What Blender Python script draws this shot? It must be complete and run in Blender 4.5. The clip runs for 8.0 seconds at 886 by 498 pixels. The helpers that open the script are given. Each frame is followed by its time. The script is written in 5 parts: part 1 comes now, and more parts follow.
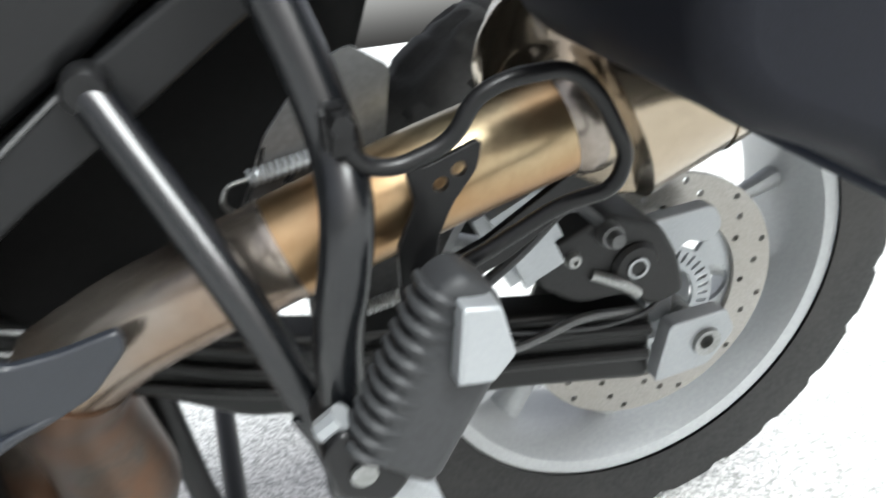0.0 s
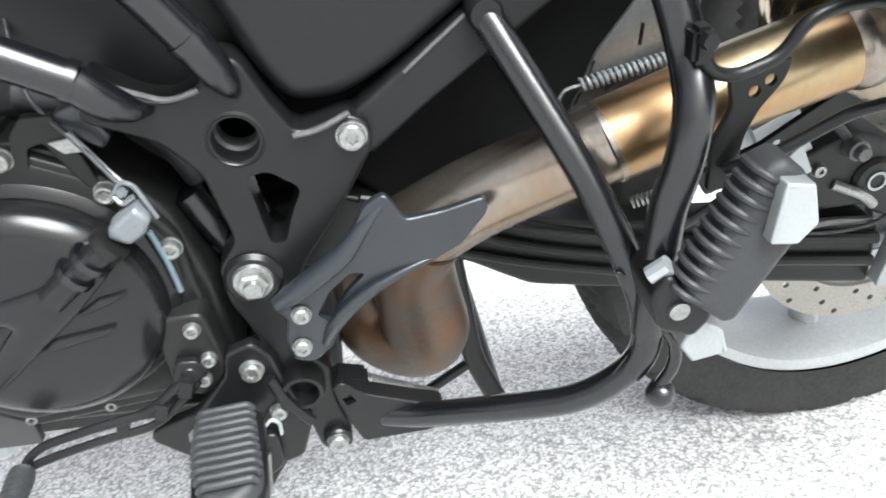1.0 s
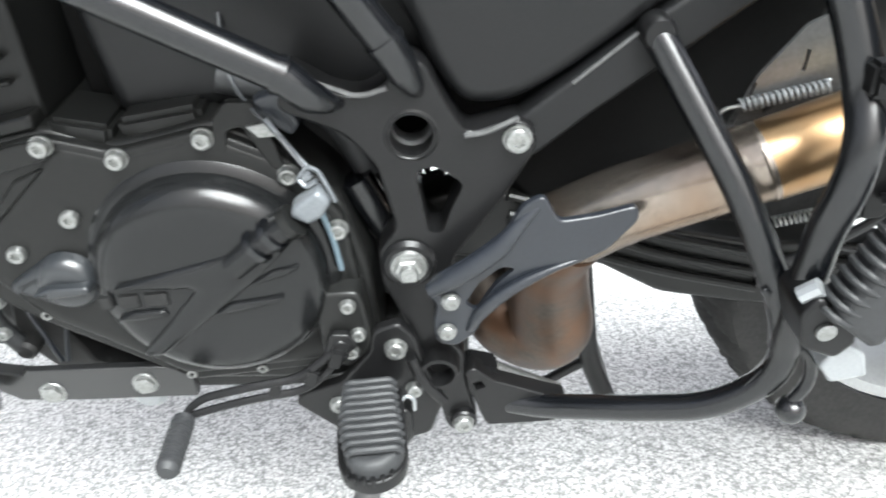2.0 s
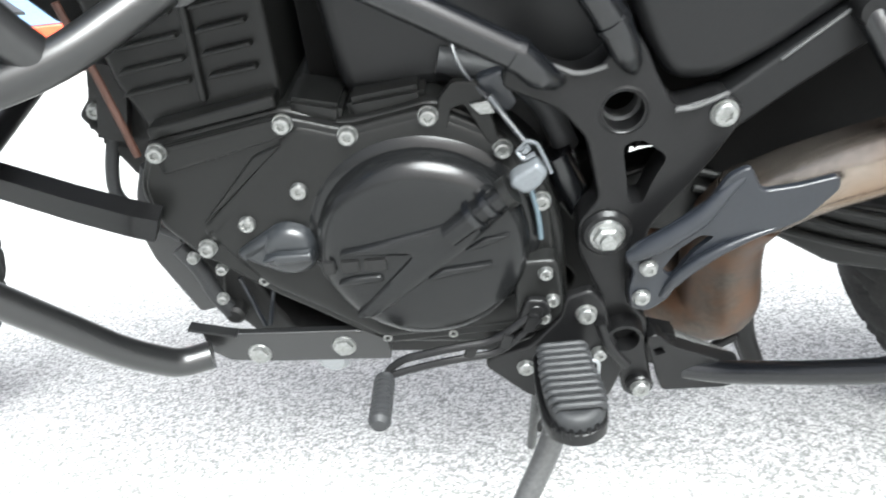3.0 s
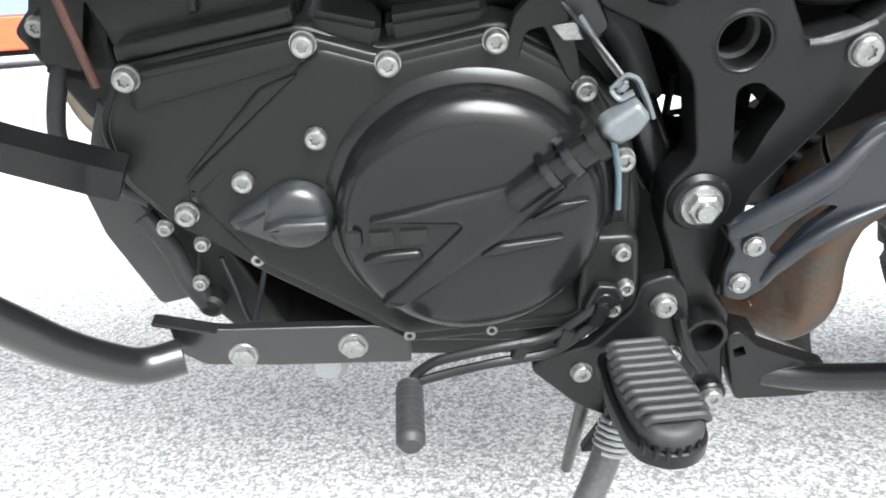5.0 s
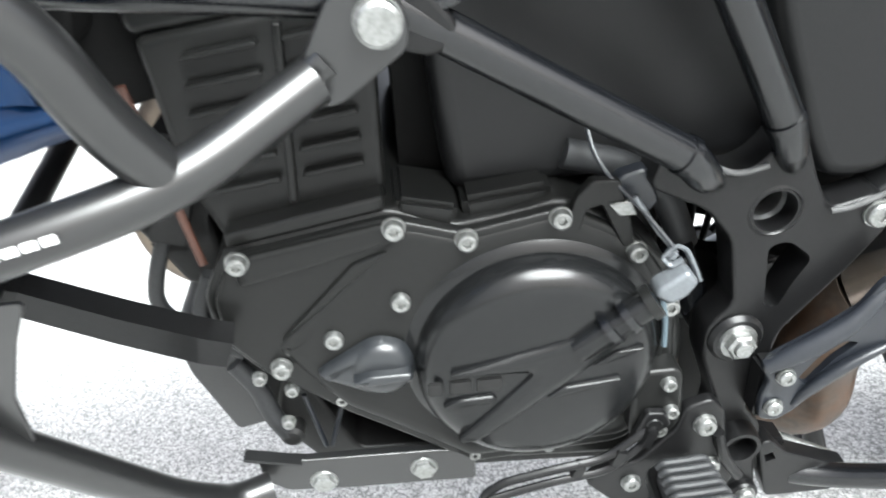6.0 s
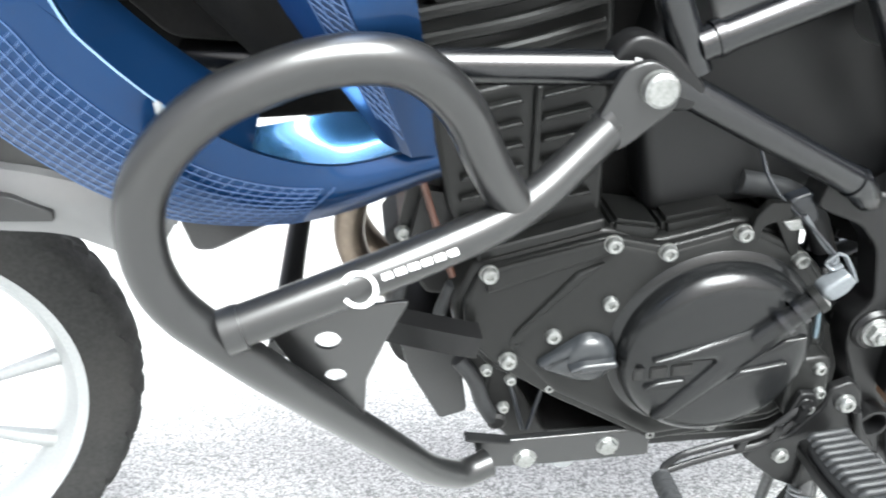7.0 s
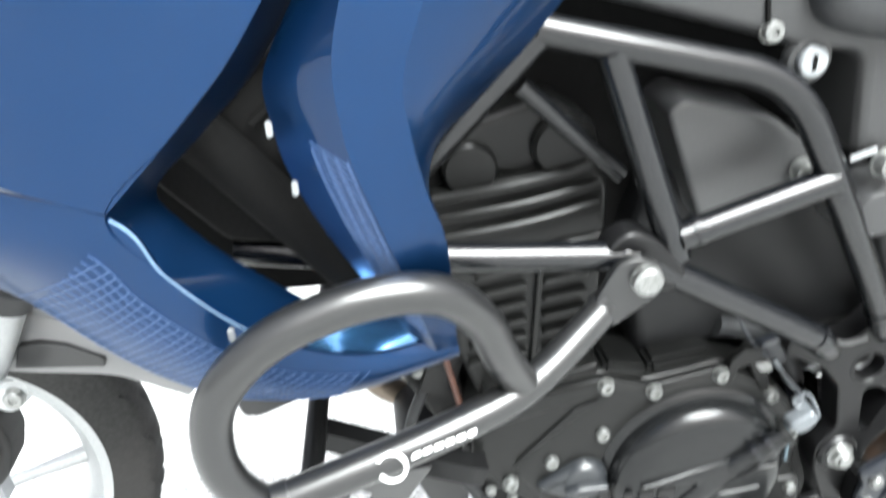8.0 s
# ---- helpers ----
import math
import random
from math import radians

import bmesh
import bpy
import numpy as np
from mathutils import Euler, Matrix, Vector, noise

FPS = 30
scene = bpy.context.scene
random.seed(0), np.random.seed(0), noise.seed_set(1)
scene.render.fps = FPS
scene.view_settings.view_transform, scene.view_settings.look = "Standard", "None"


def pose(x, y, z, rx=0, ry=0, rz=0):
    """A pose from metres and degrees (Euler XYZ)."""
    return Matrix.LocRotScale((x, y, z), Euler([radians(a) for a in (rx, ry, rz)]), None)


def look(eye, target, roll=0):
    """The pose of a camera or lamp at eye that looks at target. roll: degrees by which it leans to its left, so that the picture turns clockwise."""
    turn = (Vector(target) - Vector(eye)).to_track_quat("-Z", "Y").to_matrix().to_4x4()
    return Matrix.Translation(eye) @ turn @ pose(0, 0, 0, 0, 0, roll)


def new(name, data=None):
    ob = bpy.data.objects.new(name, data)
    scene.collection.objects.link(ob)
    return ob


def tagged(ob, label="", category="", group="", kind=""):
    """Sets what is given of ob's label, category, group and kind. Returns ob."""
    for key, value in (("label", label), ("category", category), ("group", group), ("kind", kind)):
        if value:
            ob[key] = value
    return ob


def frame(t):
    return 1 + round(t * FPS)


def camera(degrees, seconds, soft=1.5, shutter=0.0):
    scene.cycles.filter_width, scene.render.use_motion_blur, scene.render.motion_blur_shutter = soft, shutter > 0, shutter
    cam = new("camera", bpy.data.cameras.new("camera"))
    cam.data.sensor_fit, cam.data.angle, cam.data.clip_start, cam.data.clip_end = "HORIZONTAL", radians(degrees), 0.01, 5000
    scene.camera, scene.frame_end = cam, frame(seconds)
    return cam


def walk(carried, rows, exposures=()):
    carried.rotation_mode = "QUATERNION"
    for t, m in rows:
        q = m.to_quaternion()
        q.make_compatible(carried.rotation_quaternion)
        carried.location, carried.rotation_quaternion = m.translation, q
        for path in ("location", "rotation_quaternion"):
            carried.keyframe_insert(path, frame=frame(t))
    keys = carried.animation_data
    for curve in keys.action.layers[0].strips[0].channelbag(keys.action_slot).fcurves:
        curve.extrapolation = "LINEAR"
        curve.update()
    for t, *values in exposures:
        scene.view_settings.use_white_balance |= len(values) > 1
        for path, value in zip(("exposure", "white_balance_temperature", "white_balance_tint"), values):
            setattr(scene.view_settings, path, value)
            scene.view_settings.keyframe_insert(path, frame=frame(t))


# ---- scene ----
cam = camera(59.8, 8.0, soft=1.8, shutter=0.4)
# The motorcycle stands on its side stand: its own upright frame is tipped towards the camera.
BIKE = Matrix.Rotation(radians(15), 4, "X")
# eye and target in the motorcycle's own frame: x towards its tail, y to its right side, z up
PATH = [
    (0, (-0.377, -0.582, 0.726), (0.147, 1.073, -0.268), -3.1),
    (0.2, (-0.401, -0.610, 0.725), (0.024, 1.052, -0.304), -3.9),
    (0.5, (-0.454, -0.641, 0.743), (-0.130, 1.003, -0.349), -3.8),
    (0.6, (-0.471, -0.644, 0.747), (-0.166, 0.998, -0.353), -3.9),
    (1, (-0.520, -0.674, 0.771), (-0.360, 0.977, -0.348), -6.2),
    (1.2, (-0.524, -0.681, 0.782), (-0.379, 0.961, -0.350), -5.7),
    (2.3, (-0.620, -0.716, 0.814), (-0.692, 0.940, -0.306), -5.3),
    (2.5, (-0.650, -0.733, 0.826), (-0.729, 0.917, -0.301), -5.7),
    (3, (-0.703, -0.745, 0.818), (-0.873, 0.903, -0.303), -7.6),
    (3.5, (-0.749, -0.706, 0.763), (-0.894, 0.952, -0.346), -8.7),
    (4, (-0.743, -0.662, 0.720), (-0.964, 1.016, -0.345), -9.6),
    (4.2, (-0.747, -0.647, 0.710), (-0.936, 1.026, -0.371), -8.0),
    (5.3, (-0.823, -0.638, 0.721), (-0.745, 1.034, -0.374), -2.3),
    (5.5, (-0.820, -0.628, 0.750), (-0.796, 1.023, -0.379), -4.4),
    (6, (-0.876, -0.638, 0.836), (-0.764, 1.052, -0.229), -3.5),
    (6.5, (-0.984, -0.696, 0.860), (-0.811, 1.030, -0.137), -2.6),
    (7, (-1.070, -0.739, 0.909), (-0.943, 0.984, -0.099), -4.3),
    (7.4, (-1.097, -0.725, 0.937), (-1.031, 0.968, -0.126), -5.4),
    (7.5, (-1.100, -0.739, 0.945), (-1.023, 0.958, -0.111), -5.6),
    (7.8, (-1.108, -0.751, 1.026), (-0.927, 0.941, -0.025), -5.4),
    (8, (-1.089, -0.752, 1.054), (-0.916, 0.994, 0.094), -3.4),
]
walk(
    cam,
    [(t, BIKE @ look(eye, target, roll)) for t, eye, target, roll in PATH],
    exposures=[(0, 0.97), (1.2, 1.43), (3.0, 1.41), (4.2, 1.38), (5.5, 1.3), (6.5, 1.65), (7.4, 1.65), (8.0, 1.7)],
)

# ---- world and light ----
world = bpy.data.worlds.new("sky")
scene.world = world
world.use_nodes = True
wn = world.node_tree
sky = wn.nodes.new("ShaderNodeTexSky")
sky.sky_type, sky.sun_disc = "NISHITA", False
sky.sun_elevation, sky.sun_rotation = radians(47), radians(158)
sky.dust_density, sky.air_density, sky.ozone_density = 5.0, 1.0, 1.0
haze = wn.nodes.new("ShaderNodeHueSaturation")  # a hazy, whitish sky
haze.inputs["Saturation"].default_value = 0.3
wn.links.new(sky.outputs[0], haze.inputs["Color"])
wn.links.new(haze.outputs[0], wn.nodes["Background"].inputs[0])
wn.nodes["Background"].inputs[1].default_value = 0.15

sun = new("sun", bpy.data.lights.new("sun", "SUN"))
sun.data.energy, sun.data.angle, sun.data.color = 4.3, radians(38), (0.91, 1.0, 1.01)
sun.matrix_world = look((1.2, -5.0, 5.7), (-0.8, 0.0, 0.0))


# ---- materials ----
def mat(name, col, rough=0.5, metal=0.0, grain=0.2, scale=30, bump=0.1, bscale=600, coat=0.0, second=None, mix=0.35, stains=6, clear=0.08, fuzz=4, vary=0.045, spec=0.5):
    """Colour with grain and larger patches, uneven gloss and fine relief."""
    m = bpy.data.materials.new(name)
    m.use_nodes = True
    n, l = m.node_tree.nodes, m.node_tree.links
    b = n["Principled BSDF"]
    co = n.new("ShaderNodeTexCoord")
    fine, wide, relief = (n.new("ShaderNodeTexNoise") for _ in range(3))
    for tex, s, d in ((fine, scale * 6, 6), (wide, stains, fuzz), (relief, bscale, 3)):
        tex.inputs["Scale"].default_value, tex.inputs["Detail"].default_value = s, d
        l.new(co.outputs["Object"], tex.inputs["Vector"])
    ramp = n.new("ShaderNodeValToRGB")
    ramp.color_ramp.elements[0].position, ramp.color_ramp.elements[1].position = 0.3, 0.7
    ramp.color_ramp.elements[0].color = (*[c * (1 - grain) for c in col], 1)
    ramp.color_ramp.elements[1].color = (*[min(1, c * (1 + grain)) for c in col], 1)
    l.new(fine.outputs[0], ramp.inputs[0])
    patch = n.new("ShaderNodeMix")
    patch.data_type = "RGBA"
    spread = n.new("ShaderNodeMapRange")
    spread.inputs[1].default_value, spread.inputs[2].default_value = 0.4, 0.65
    spread.inputs[4].default_value = mix
    l.new(wide.outputs[0], spread.inputs[0])
    l.new(spread.outputs[0], patch.inputs[0])
    l.new(ramp.outputs[0], patch.inputs[6])
    patch.inputs[7].default_value = (*(second or [c * 1.25 for c in col]), 1)
    l.new(patch.outputs[2], b.inputs["Base Color"])
    gloss = n.new("ShaderNodeMapRange")
    gloss.inputs[3].default_value, gloss.inputs[4].default_value = max(0.02, rough - vary), rough + vary
    l.new(fine.outputs[0], gloss.inputs[0])
    l.new(gloss.outputs[0], b.inputs["Roughness"])
    bp = n.new("ShaderNodeBump")
    bp.inputs["Strength"].default_value, bp.inputs["Distance"].default_value = bump, 0.00012
    l.new(relief.outputs[0], bp.inputs["Height"])
    l.new(bp.outputs[0], b.inputs["Normal"])
    b.inputs["Metallic"].default_value, b.inputs["Coat Weight"].default_value = metal, coat
    b.inputs["Coat Roughness"].default_value, b.inputs["Specular IOR Level"].default_value = clear, spec
    return m


ENGINE = mat("black engine paint", (0.0075, 0.0077, 0.0075), 0.3, 0.0, 0.1, 50, 0.12, 900, second=(0.009, 0.0091, 0.0088), spec=0.22)
COVER = mat("satin black cover paint", (0.006, 0.0063, 0.0066), 0.22, 0.0, 0.15, 50, 0.12, 900, second=(0.0075, 0.0078, 0.0082), spec=0.3, vary=0.03)
CASTING = mat("raw black casting", (0.008, 0.008, 0.008), 0.5, 0.0, 0.3, 40, 0.5, 500, spec=0.3)
FRAME = mat("black powder coat", (0.005, 0.005, 0.0053), 0.34, 0.0, 0.2, 60, 0.12, 900, coat=0.05, second=(0.007, 0.007, 0.0072), spec=0.24)
GLOSS = mat("gloss black tube", (0.003, 0.0034, 0.0042), 0.25, 0.0, 0.1, 60, 0.0, 700, vary=0.005, spec=0.55)
GUARD = mat("gunmetal grey guard powder coat", (0.009, 0.0092, 0.0095), 0.29, 0.0, 0.03, 60, 0.0, 900, coat=0.1, clear=0.2, second=(0.01, 0.0102, 0.0105), spec=0.62, vary=0.005)
PLASTIC = mat("black plastic", (0.026, 0.0264, 0.027), 0.36, 0.0, 0.1, 80, 0.2, 1400, second=(0.03, 0.0304, 0.031), spec=0.45)
PANEL = mat("smooth dark grey plastic", (0.042, 0.0425, 0.043), 0.34, 0.0, 0.1, 80, 0.15, 1400, second=(0.023, 0.0235, 0.024), spec=0.5)
LEVER = mat("pale grey lever casting", (0.12, 0.13, 0.14), 0.35, 0.4, 0.15, 50, 0.2, 600, second=(0.15, 0.16, 0.17))
TAIL = mat("satin black tail plastic", (0.0055, 0.0057, 0.0061), 0.42, 0.0, 0.15, 80, 0.3, 1400, second=(0.008, 0.0082, 0.0086), spec=0.26)
DARK = mat("dull black inner plastic", (0.004, 0.004, 0.004), 0.75, 0.0, 0.3, 40, 0.3, 400, spec=0.1)
GREYPL = mat("slate grey moulded plastic", (0.0095, 0.0112, 0.0148), 0.33, 0.0, 0.15, 60, 0.2, 1200, second=(0.0135, 0.0158, 0.02))
RUBBER = mat("black rubber", (0.018, 0.0188, 0.02), 0.55, 0.0, 0.25, 60, 0.4, 500, second=(0.03, 0.031, 0.033), spec=0.35)
TYRE = mat("tyre rubber", (0.02, 0.02, 0.02), 0.75, 0.0, 0.3, 30, 0.5, 400, second=(0.045, 0.043, 0.041), spec=0.2)
STEEL = mat("zinc plated steel", (0.27, 0.275, 0.27), 0.36, 0.85, 0.25, 60, 0.4, 500, second=(0.17, 0.17, 0.16), stains=60)
SILVER = mat("silver wheel paint", (0.33, 0.342, 0.345), 0.33, 0.3, 0.08, 40, 0.1, 600, second=(0.3, 0.31, 0.313))
ALU = mat("bare aluminium", (0.29, 0.303, 0.312), 0.36, 0.6, 0.06, 60, 0.08, 500)
DISC = mat("brake disc steel", (0.3, 0.288, 0.27), 0.35, 0.8, 0.15, 80, 0.3, 700, second=(0.22, 0.2, 0.17))
PIPE = mat("heat tinted steel", (0.25, 0.222, 0.195), 0.26, 0.92, 0.12, 30, 0.1, 500, second=(0.2, 0.13, 0.082), mix=0.75, stains=11, fuzz=2.5, vary=0.03)
BRONZE = mat("golden tinted steel", (0.37, 0.3, 0.19), 0.3, 0.95, 0.1, 30, 0.08, 500, second=(0.28, 0.148, 0.064), mix=0.9, stains=10, fuzz=2.0, vary=0.03)
RUST = mat("rusty brown steel", (0.065, 0.053, 0.044), 0.42, 0.6, 0.25, 30, 0.3, 300, second=(0.1, 0.05, 0.026), mix=0.85, stains=22)
HEADER = mat("dull grey-brown steel", (0.19, 0.155, 0.125), 0.42, 0.7, 0.15, 15, 0.2, 300, second=(0.2, 0.16, 0.12))
MUFFLER = mat("brushed muffler steel", (0.36, 0.3, 0.225), 0.16, 0.97, 0.04, 30, 0.03, 400, second=(0.3, 0.235, 0.16), fuzz=1.0, vary=0.01)
BLUE = mat("metallic blue paint", (0.004, 0.0285, 0.09), 0.38, 0.88, 0.0, 60, 0.0, 900, coat=0.35, clear=0.04, second=(0.004, 0.0285, 0.09), spec=0.3, vary=0.0)
FENDER = mat("glossy grey fender paint", (0.14, 0.142, 0.144), 0.3, 0.0, 0.02, 40, 0.0, 900, coat=0.2, clear=0.1, second=(0.13, 0.132, 0.134))
CORE = mat("radiator core", (0.005, 0.005, 0.005), 0.6, 0.2, 0.4, 60, 0.8, 300, second=(0.02, 0.018, 0.016), spec=0.15)
CAPGREY = mat("grey cap plastic", (0.015, 0.0165, 0.0185), 0.3, 0.0, 0.03, 60, 0.0, 1200, vary=0.02)
ORANGE = mat("orange paint", (0.72, 0.07, 0.022), 0.4, 0.0, 0.1, 10)
# truck body colour, also used to paint the highlight on the fairing edge
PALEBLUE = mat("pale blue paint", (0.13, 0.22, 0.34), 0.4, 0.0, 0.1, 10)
WHITE = mat("white print", (0.8, 0.8, 0.8), 0.4, 0.0, 0.05, 30)
# the fairing's blue again, with sun and sky reflection put into a paler colour
BLUE_LIT = mat("metallic blue paint, sunlit tone", (0.07, 0.23, 0.48), 0.14, 0.85, 0.06, 60, 0.0, 900, coat=1.0, clear=0.05, vary=0.01)
BRICKRED = mat("brown rubber hose", (0.04, 0.015, 0.009), 0.5, 0.0, 0.2, 30)
HOSEBLUE = mat("pale blue printed tape", (0.07, 0.1, 0.12), 0.4, 0.0, 0.1, 30)
STANDGREY = mat("scuffed grey stand paint", (0.075, 0.076, 0.077), 0.36, 0.4, 0.2, 40, 0.3, 400, second=(0.1, 0.1, 0.099))
CASE = mat("dark blue-black pannier plastic", (0.005, 0.0055, 0.008), 0.55, 0.0, 0.2, 60, 0.5, 900, second=(0.0065, 0.007, 0.01), spec=0.12)

CASEBLUE = mat("dark blue-grey pannier lid", (0.0055, 0.0075, 0.014), 0.55, 0.0, 0.2, 60, 0.5, 900, second=(0.007, 0.0095, 0.017), spec=0.12)


def asphalt():
    m = bpy.data.materials.new("pale worn asphalt")
    m.use_nodes = True
    n, l = m.node_tree.nodes, m.node_tree.links
    b = n["Principled BSDF"]
    co = n.new("ShaderNodeTexCoord")
    stone = n.new("ShaderNodeTexVoronoi")
    stone.inputs["Scale"].default_value = 230
    grit, clump, wide = (n.new("ShaderNodeTexNoise") for _ in range(3))
    for tex, scale, detail in ((grit, 430, 5), (clump, 75, 4), (wide, 1.6, 5)):
        tex.inputs["Scale"].default_value, tex.inputs["Detail"].default_value = scale, detail
    for tex in (stone, grit, clump, wide):
        l.new(co.outputs["Object"], tex.inputs["Vector"])
    grey = n.new("ShaderNodeSeparateColor")
    l.new(stone.outputs["Color"], grey.inputs[0])
    total = None
    for out, weight in ((grey.outputs[0], 0.42), (stone.outputs["Distance"], -0.42), (grit.outputs[0], 0.7), (clump.outputs[0], 0.2), (wide.outputs[0], 0.2)):
        add = n.new("ShaderNodeMath")
        add.operation = "MULTIPLY_ADD"
        add.inputs[1].default_value = weight
        l.new(out, add.inputs[0])
        if total is None:
            add.inputs[2].default_value = -0.17
        else:
            l.new(total, add.inputs[2])
        total = add.outputs[0]
    tone = n.new("ShaderNodeValToRGB")
    tone.color_ramp.elements[0].color, tone.color_ramp.elements[0].position = (0.22, 0.22, 0.215, 1), 0.14
    tone.color_ramp.elements[1].color, tone.color_ramp.elements[1].position = (0.8, 0.8, 0.79, 1), 0.8
    e = tone.color_ramp.elements.new(0.45)
    e.color = (0.54, 0.54, 0.533, 1)
    l.new(total, tone.inputs[0])
    l.new(tone.outputs[0], b.inputs["Base Color"])
    b.inputs["Roughness"].default_value = 0.85
    bp = n.new("ShaderNodeBump")
    bp.inputs["Strength"].default_value, bp.inputs["Distance"].default_value = 0.8, 0.002
    l.new(total, bp.inputs["Height"])
    l.new(bp.outputs[0], b.inputs["Normal"])
    return m


LATTICE = mat("pale blue printed lines", (0.05, 0.1, 0.22), 0.35, 0.5, 0.1, 200, 0.03, 900, coat=0.2)


# ---- mesh helpers ----
def part(name, bm, material, parent=None, label="", angle=35):
    """Links a bmesh as one mesh object under a thing or a part."""
    bmesh.ops.recalc_face_normals(bm, faces=bm.faces)
    me = bpy.data.meshes.new(name)
    bm.to_mesh(me)
    bm.free()
    me.polygons.foreach_set("use_smooth", [True] * len(me.polygons))
    me.set_sharp_from_angle(angle=radians(angle))
    me.materials.append(material)
    ob = new(name, me)
    ob.parent = parent
    return tagged(ob, label)


def again(ob, name, parent, place, turn=(0, 0, 0)):
    """A repeat of a small piece on the same mesh."""
    o = new(name, ob.data)
    o.parent = parent
    o.matrix_basis = Matrix.Translation(place) @ Euler([radians(a) for a in turn]).to_matrix().to_4x4()
    return o


def bent(pts, radius, steps=7):
    """A path with its corners rounded."""
    pts = [Vector(p) for p in pts]
    out = [pts[0]]
    for a, b, c in zip(pts, pts[1:], pts[2:]):
        d = min(radius, (a - b).length * 0.48, (c - b).length * 0.48)
        p, q = b + (a - b).normalized() * d, b + (c - b).normalized() * d
        for i in range(steps + 1):
            t = i / steps
            out.append(p * (1 - t) ** 2 + b * 2 * t * (1 - t) + q * t * t)
    return out + [pts[-1]]


def tube(pts, r, bend=0.03, seg=28, bm=None, flat=1.0):
    """A round bar swept along a path; r may be one radius or one for each corner."""
    bm = bm or bmesh.new()
    path = bent(pts, bend) if len(pts) > 2 else [Vector(p) for p in pts]
    clean = [path[0]]
    for p in path[1:]:
        if (p - clean[-1]).length > 1e-5:
            clean.append(p)
    path = clean
    n = len(path)
    along = [0.0]
    for a, b in zip(path, path[1:]):
        along.append(along[-1] + (b - a).length)
    radii = [r] * n
    if isinstance(r, (list, tuple)):
        radii = [float(v) for v in np.interp([s / along[-1] for s in along], np.linspace(0, 1, len(r)), r)]
    side = None
    rings = []
    for i, p in enumerate(path):
        ahead = (path[min(i + 1, n - 1)] - path[max(i - 1, 0)]).normalized()
        if side is None:
            side = ahead.orthogonal().normalized()
        side = (side - ahead * side.dot(ahead)).normalized()
        up = ahead.cross(side)
        rings.append([bm.verts.new(p + radii[i] * (math.cos(2 * math.pi * k / seg) * side + flat * math.sin(2 * math.pi * k / seg) * up)) for k in range(seg)])
    for a, b in zip(rings, rings[1:]):
        for k in range(seg):
            bm.faces.new((a[k], a[(k + 1) % seg], b[(k + 1) % seg], b[k]))
    bm.faces.new(rings[0][::-1])
    bm.faces.new(rings[-1])
    return bm


def rounded(outline, r):
    if r <= 0:
        return [Vector((x, 0, z)) for x, z in outline]
    pts = [Vector((x, 0, z)) for x, z in outline]
    out = []
    for i, b in enumerate(pts):
        a, c = pts[i - 1], pts[(i + 1) % len(pts)]
        d = min(r, (a - b).length * 0.45, (c - b).length * 0.45)
        p, q = b + (a - b).normalized() * d, b + (c - b).normalized() * d
        for k in range(5):
            t = k / 4
            out.append(p * (1 - t) ** 2 + b * 2 * t * (1 - t) + q * t * t)
    return out


def ring_pts(x, z, r, seg=18):
    return [(x + r * math.cos(2 * math.pi * k / seg), z + r * math.sin(2 * math.pi * k / seg)) for k in range(seg)]


def inward(pts):
    """For each corner of a loop in x and z, its inward direction and the free width there."""
    n = len(pts)
    area = sum(pts[k - 1].x * pts[k].z - pts[k].x * pts[k - 1].z for k in range(n))
    s = 1.0 if area > 0 else -1.0
    out = []
    for k in range(n):
        a, b, c = pts[k - 1], pts[k], pts[(k + 1) % n]
        e, f = (b - a).normalized(), (c - b).normalized()
        m = Vector((-e.z - f.z, 0, e.x + f.x)) * s
        m = m.normalized() if m.length > 1e-6 else Vector((-e.z, 0, e.x)) * s
        free = 1.0
        for q in range(n):
            if q in (k, (k + 1) % n):
                continue
            p, d = pts[q - 1], pts[q] - pts[q - 1]
            det = m.x * -d.z + d.x * m.z
            if abs(det) < 1e-12:
                continue
            w = p - b
            t = (w.x * -d.z + d.x * w.z) / det
            u = (m.x * w.z - m.z * w.x) / det
            if 1e-6 < t < free and -0.01 <= u <= 1.01:
                free = t
        out.append((m, free, max(0.6, m.dot(Vector((-e.z, 0, e.x)) * s))))
    return out


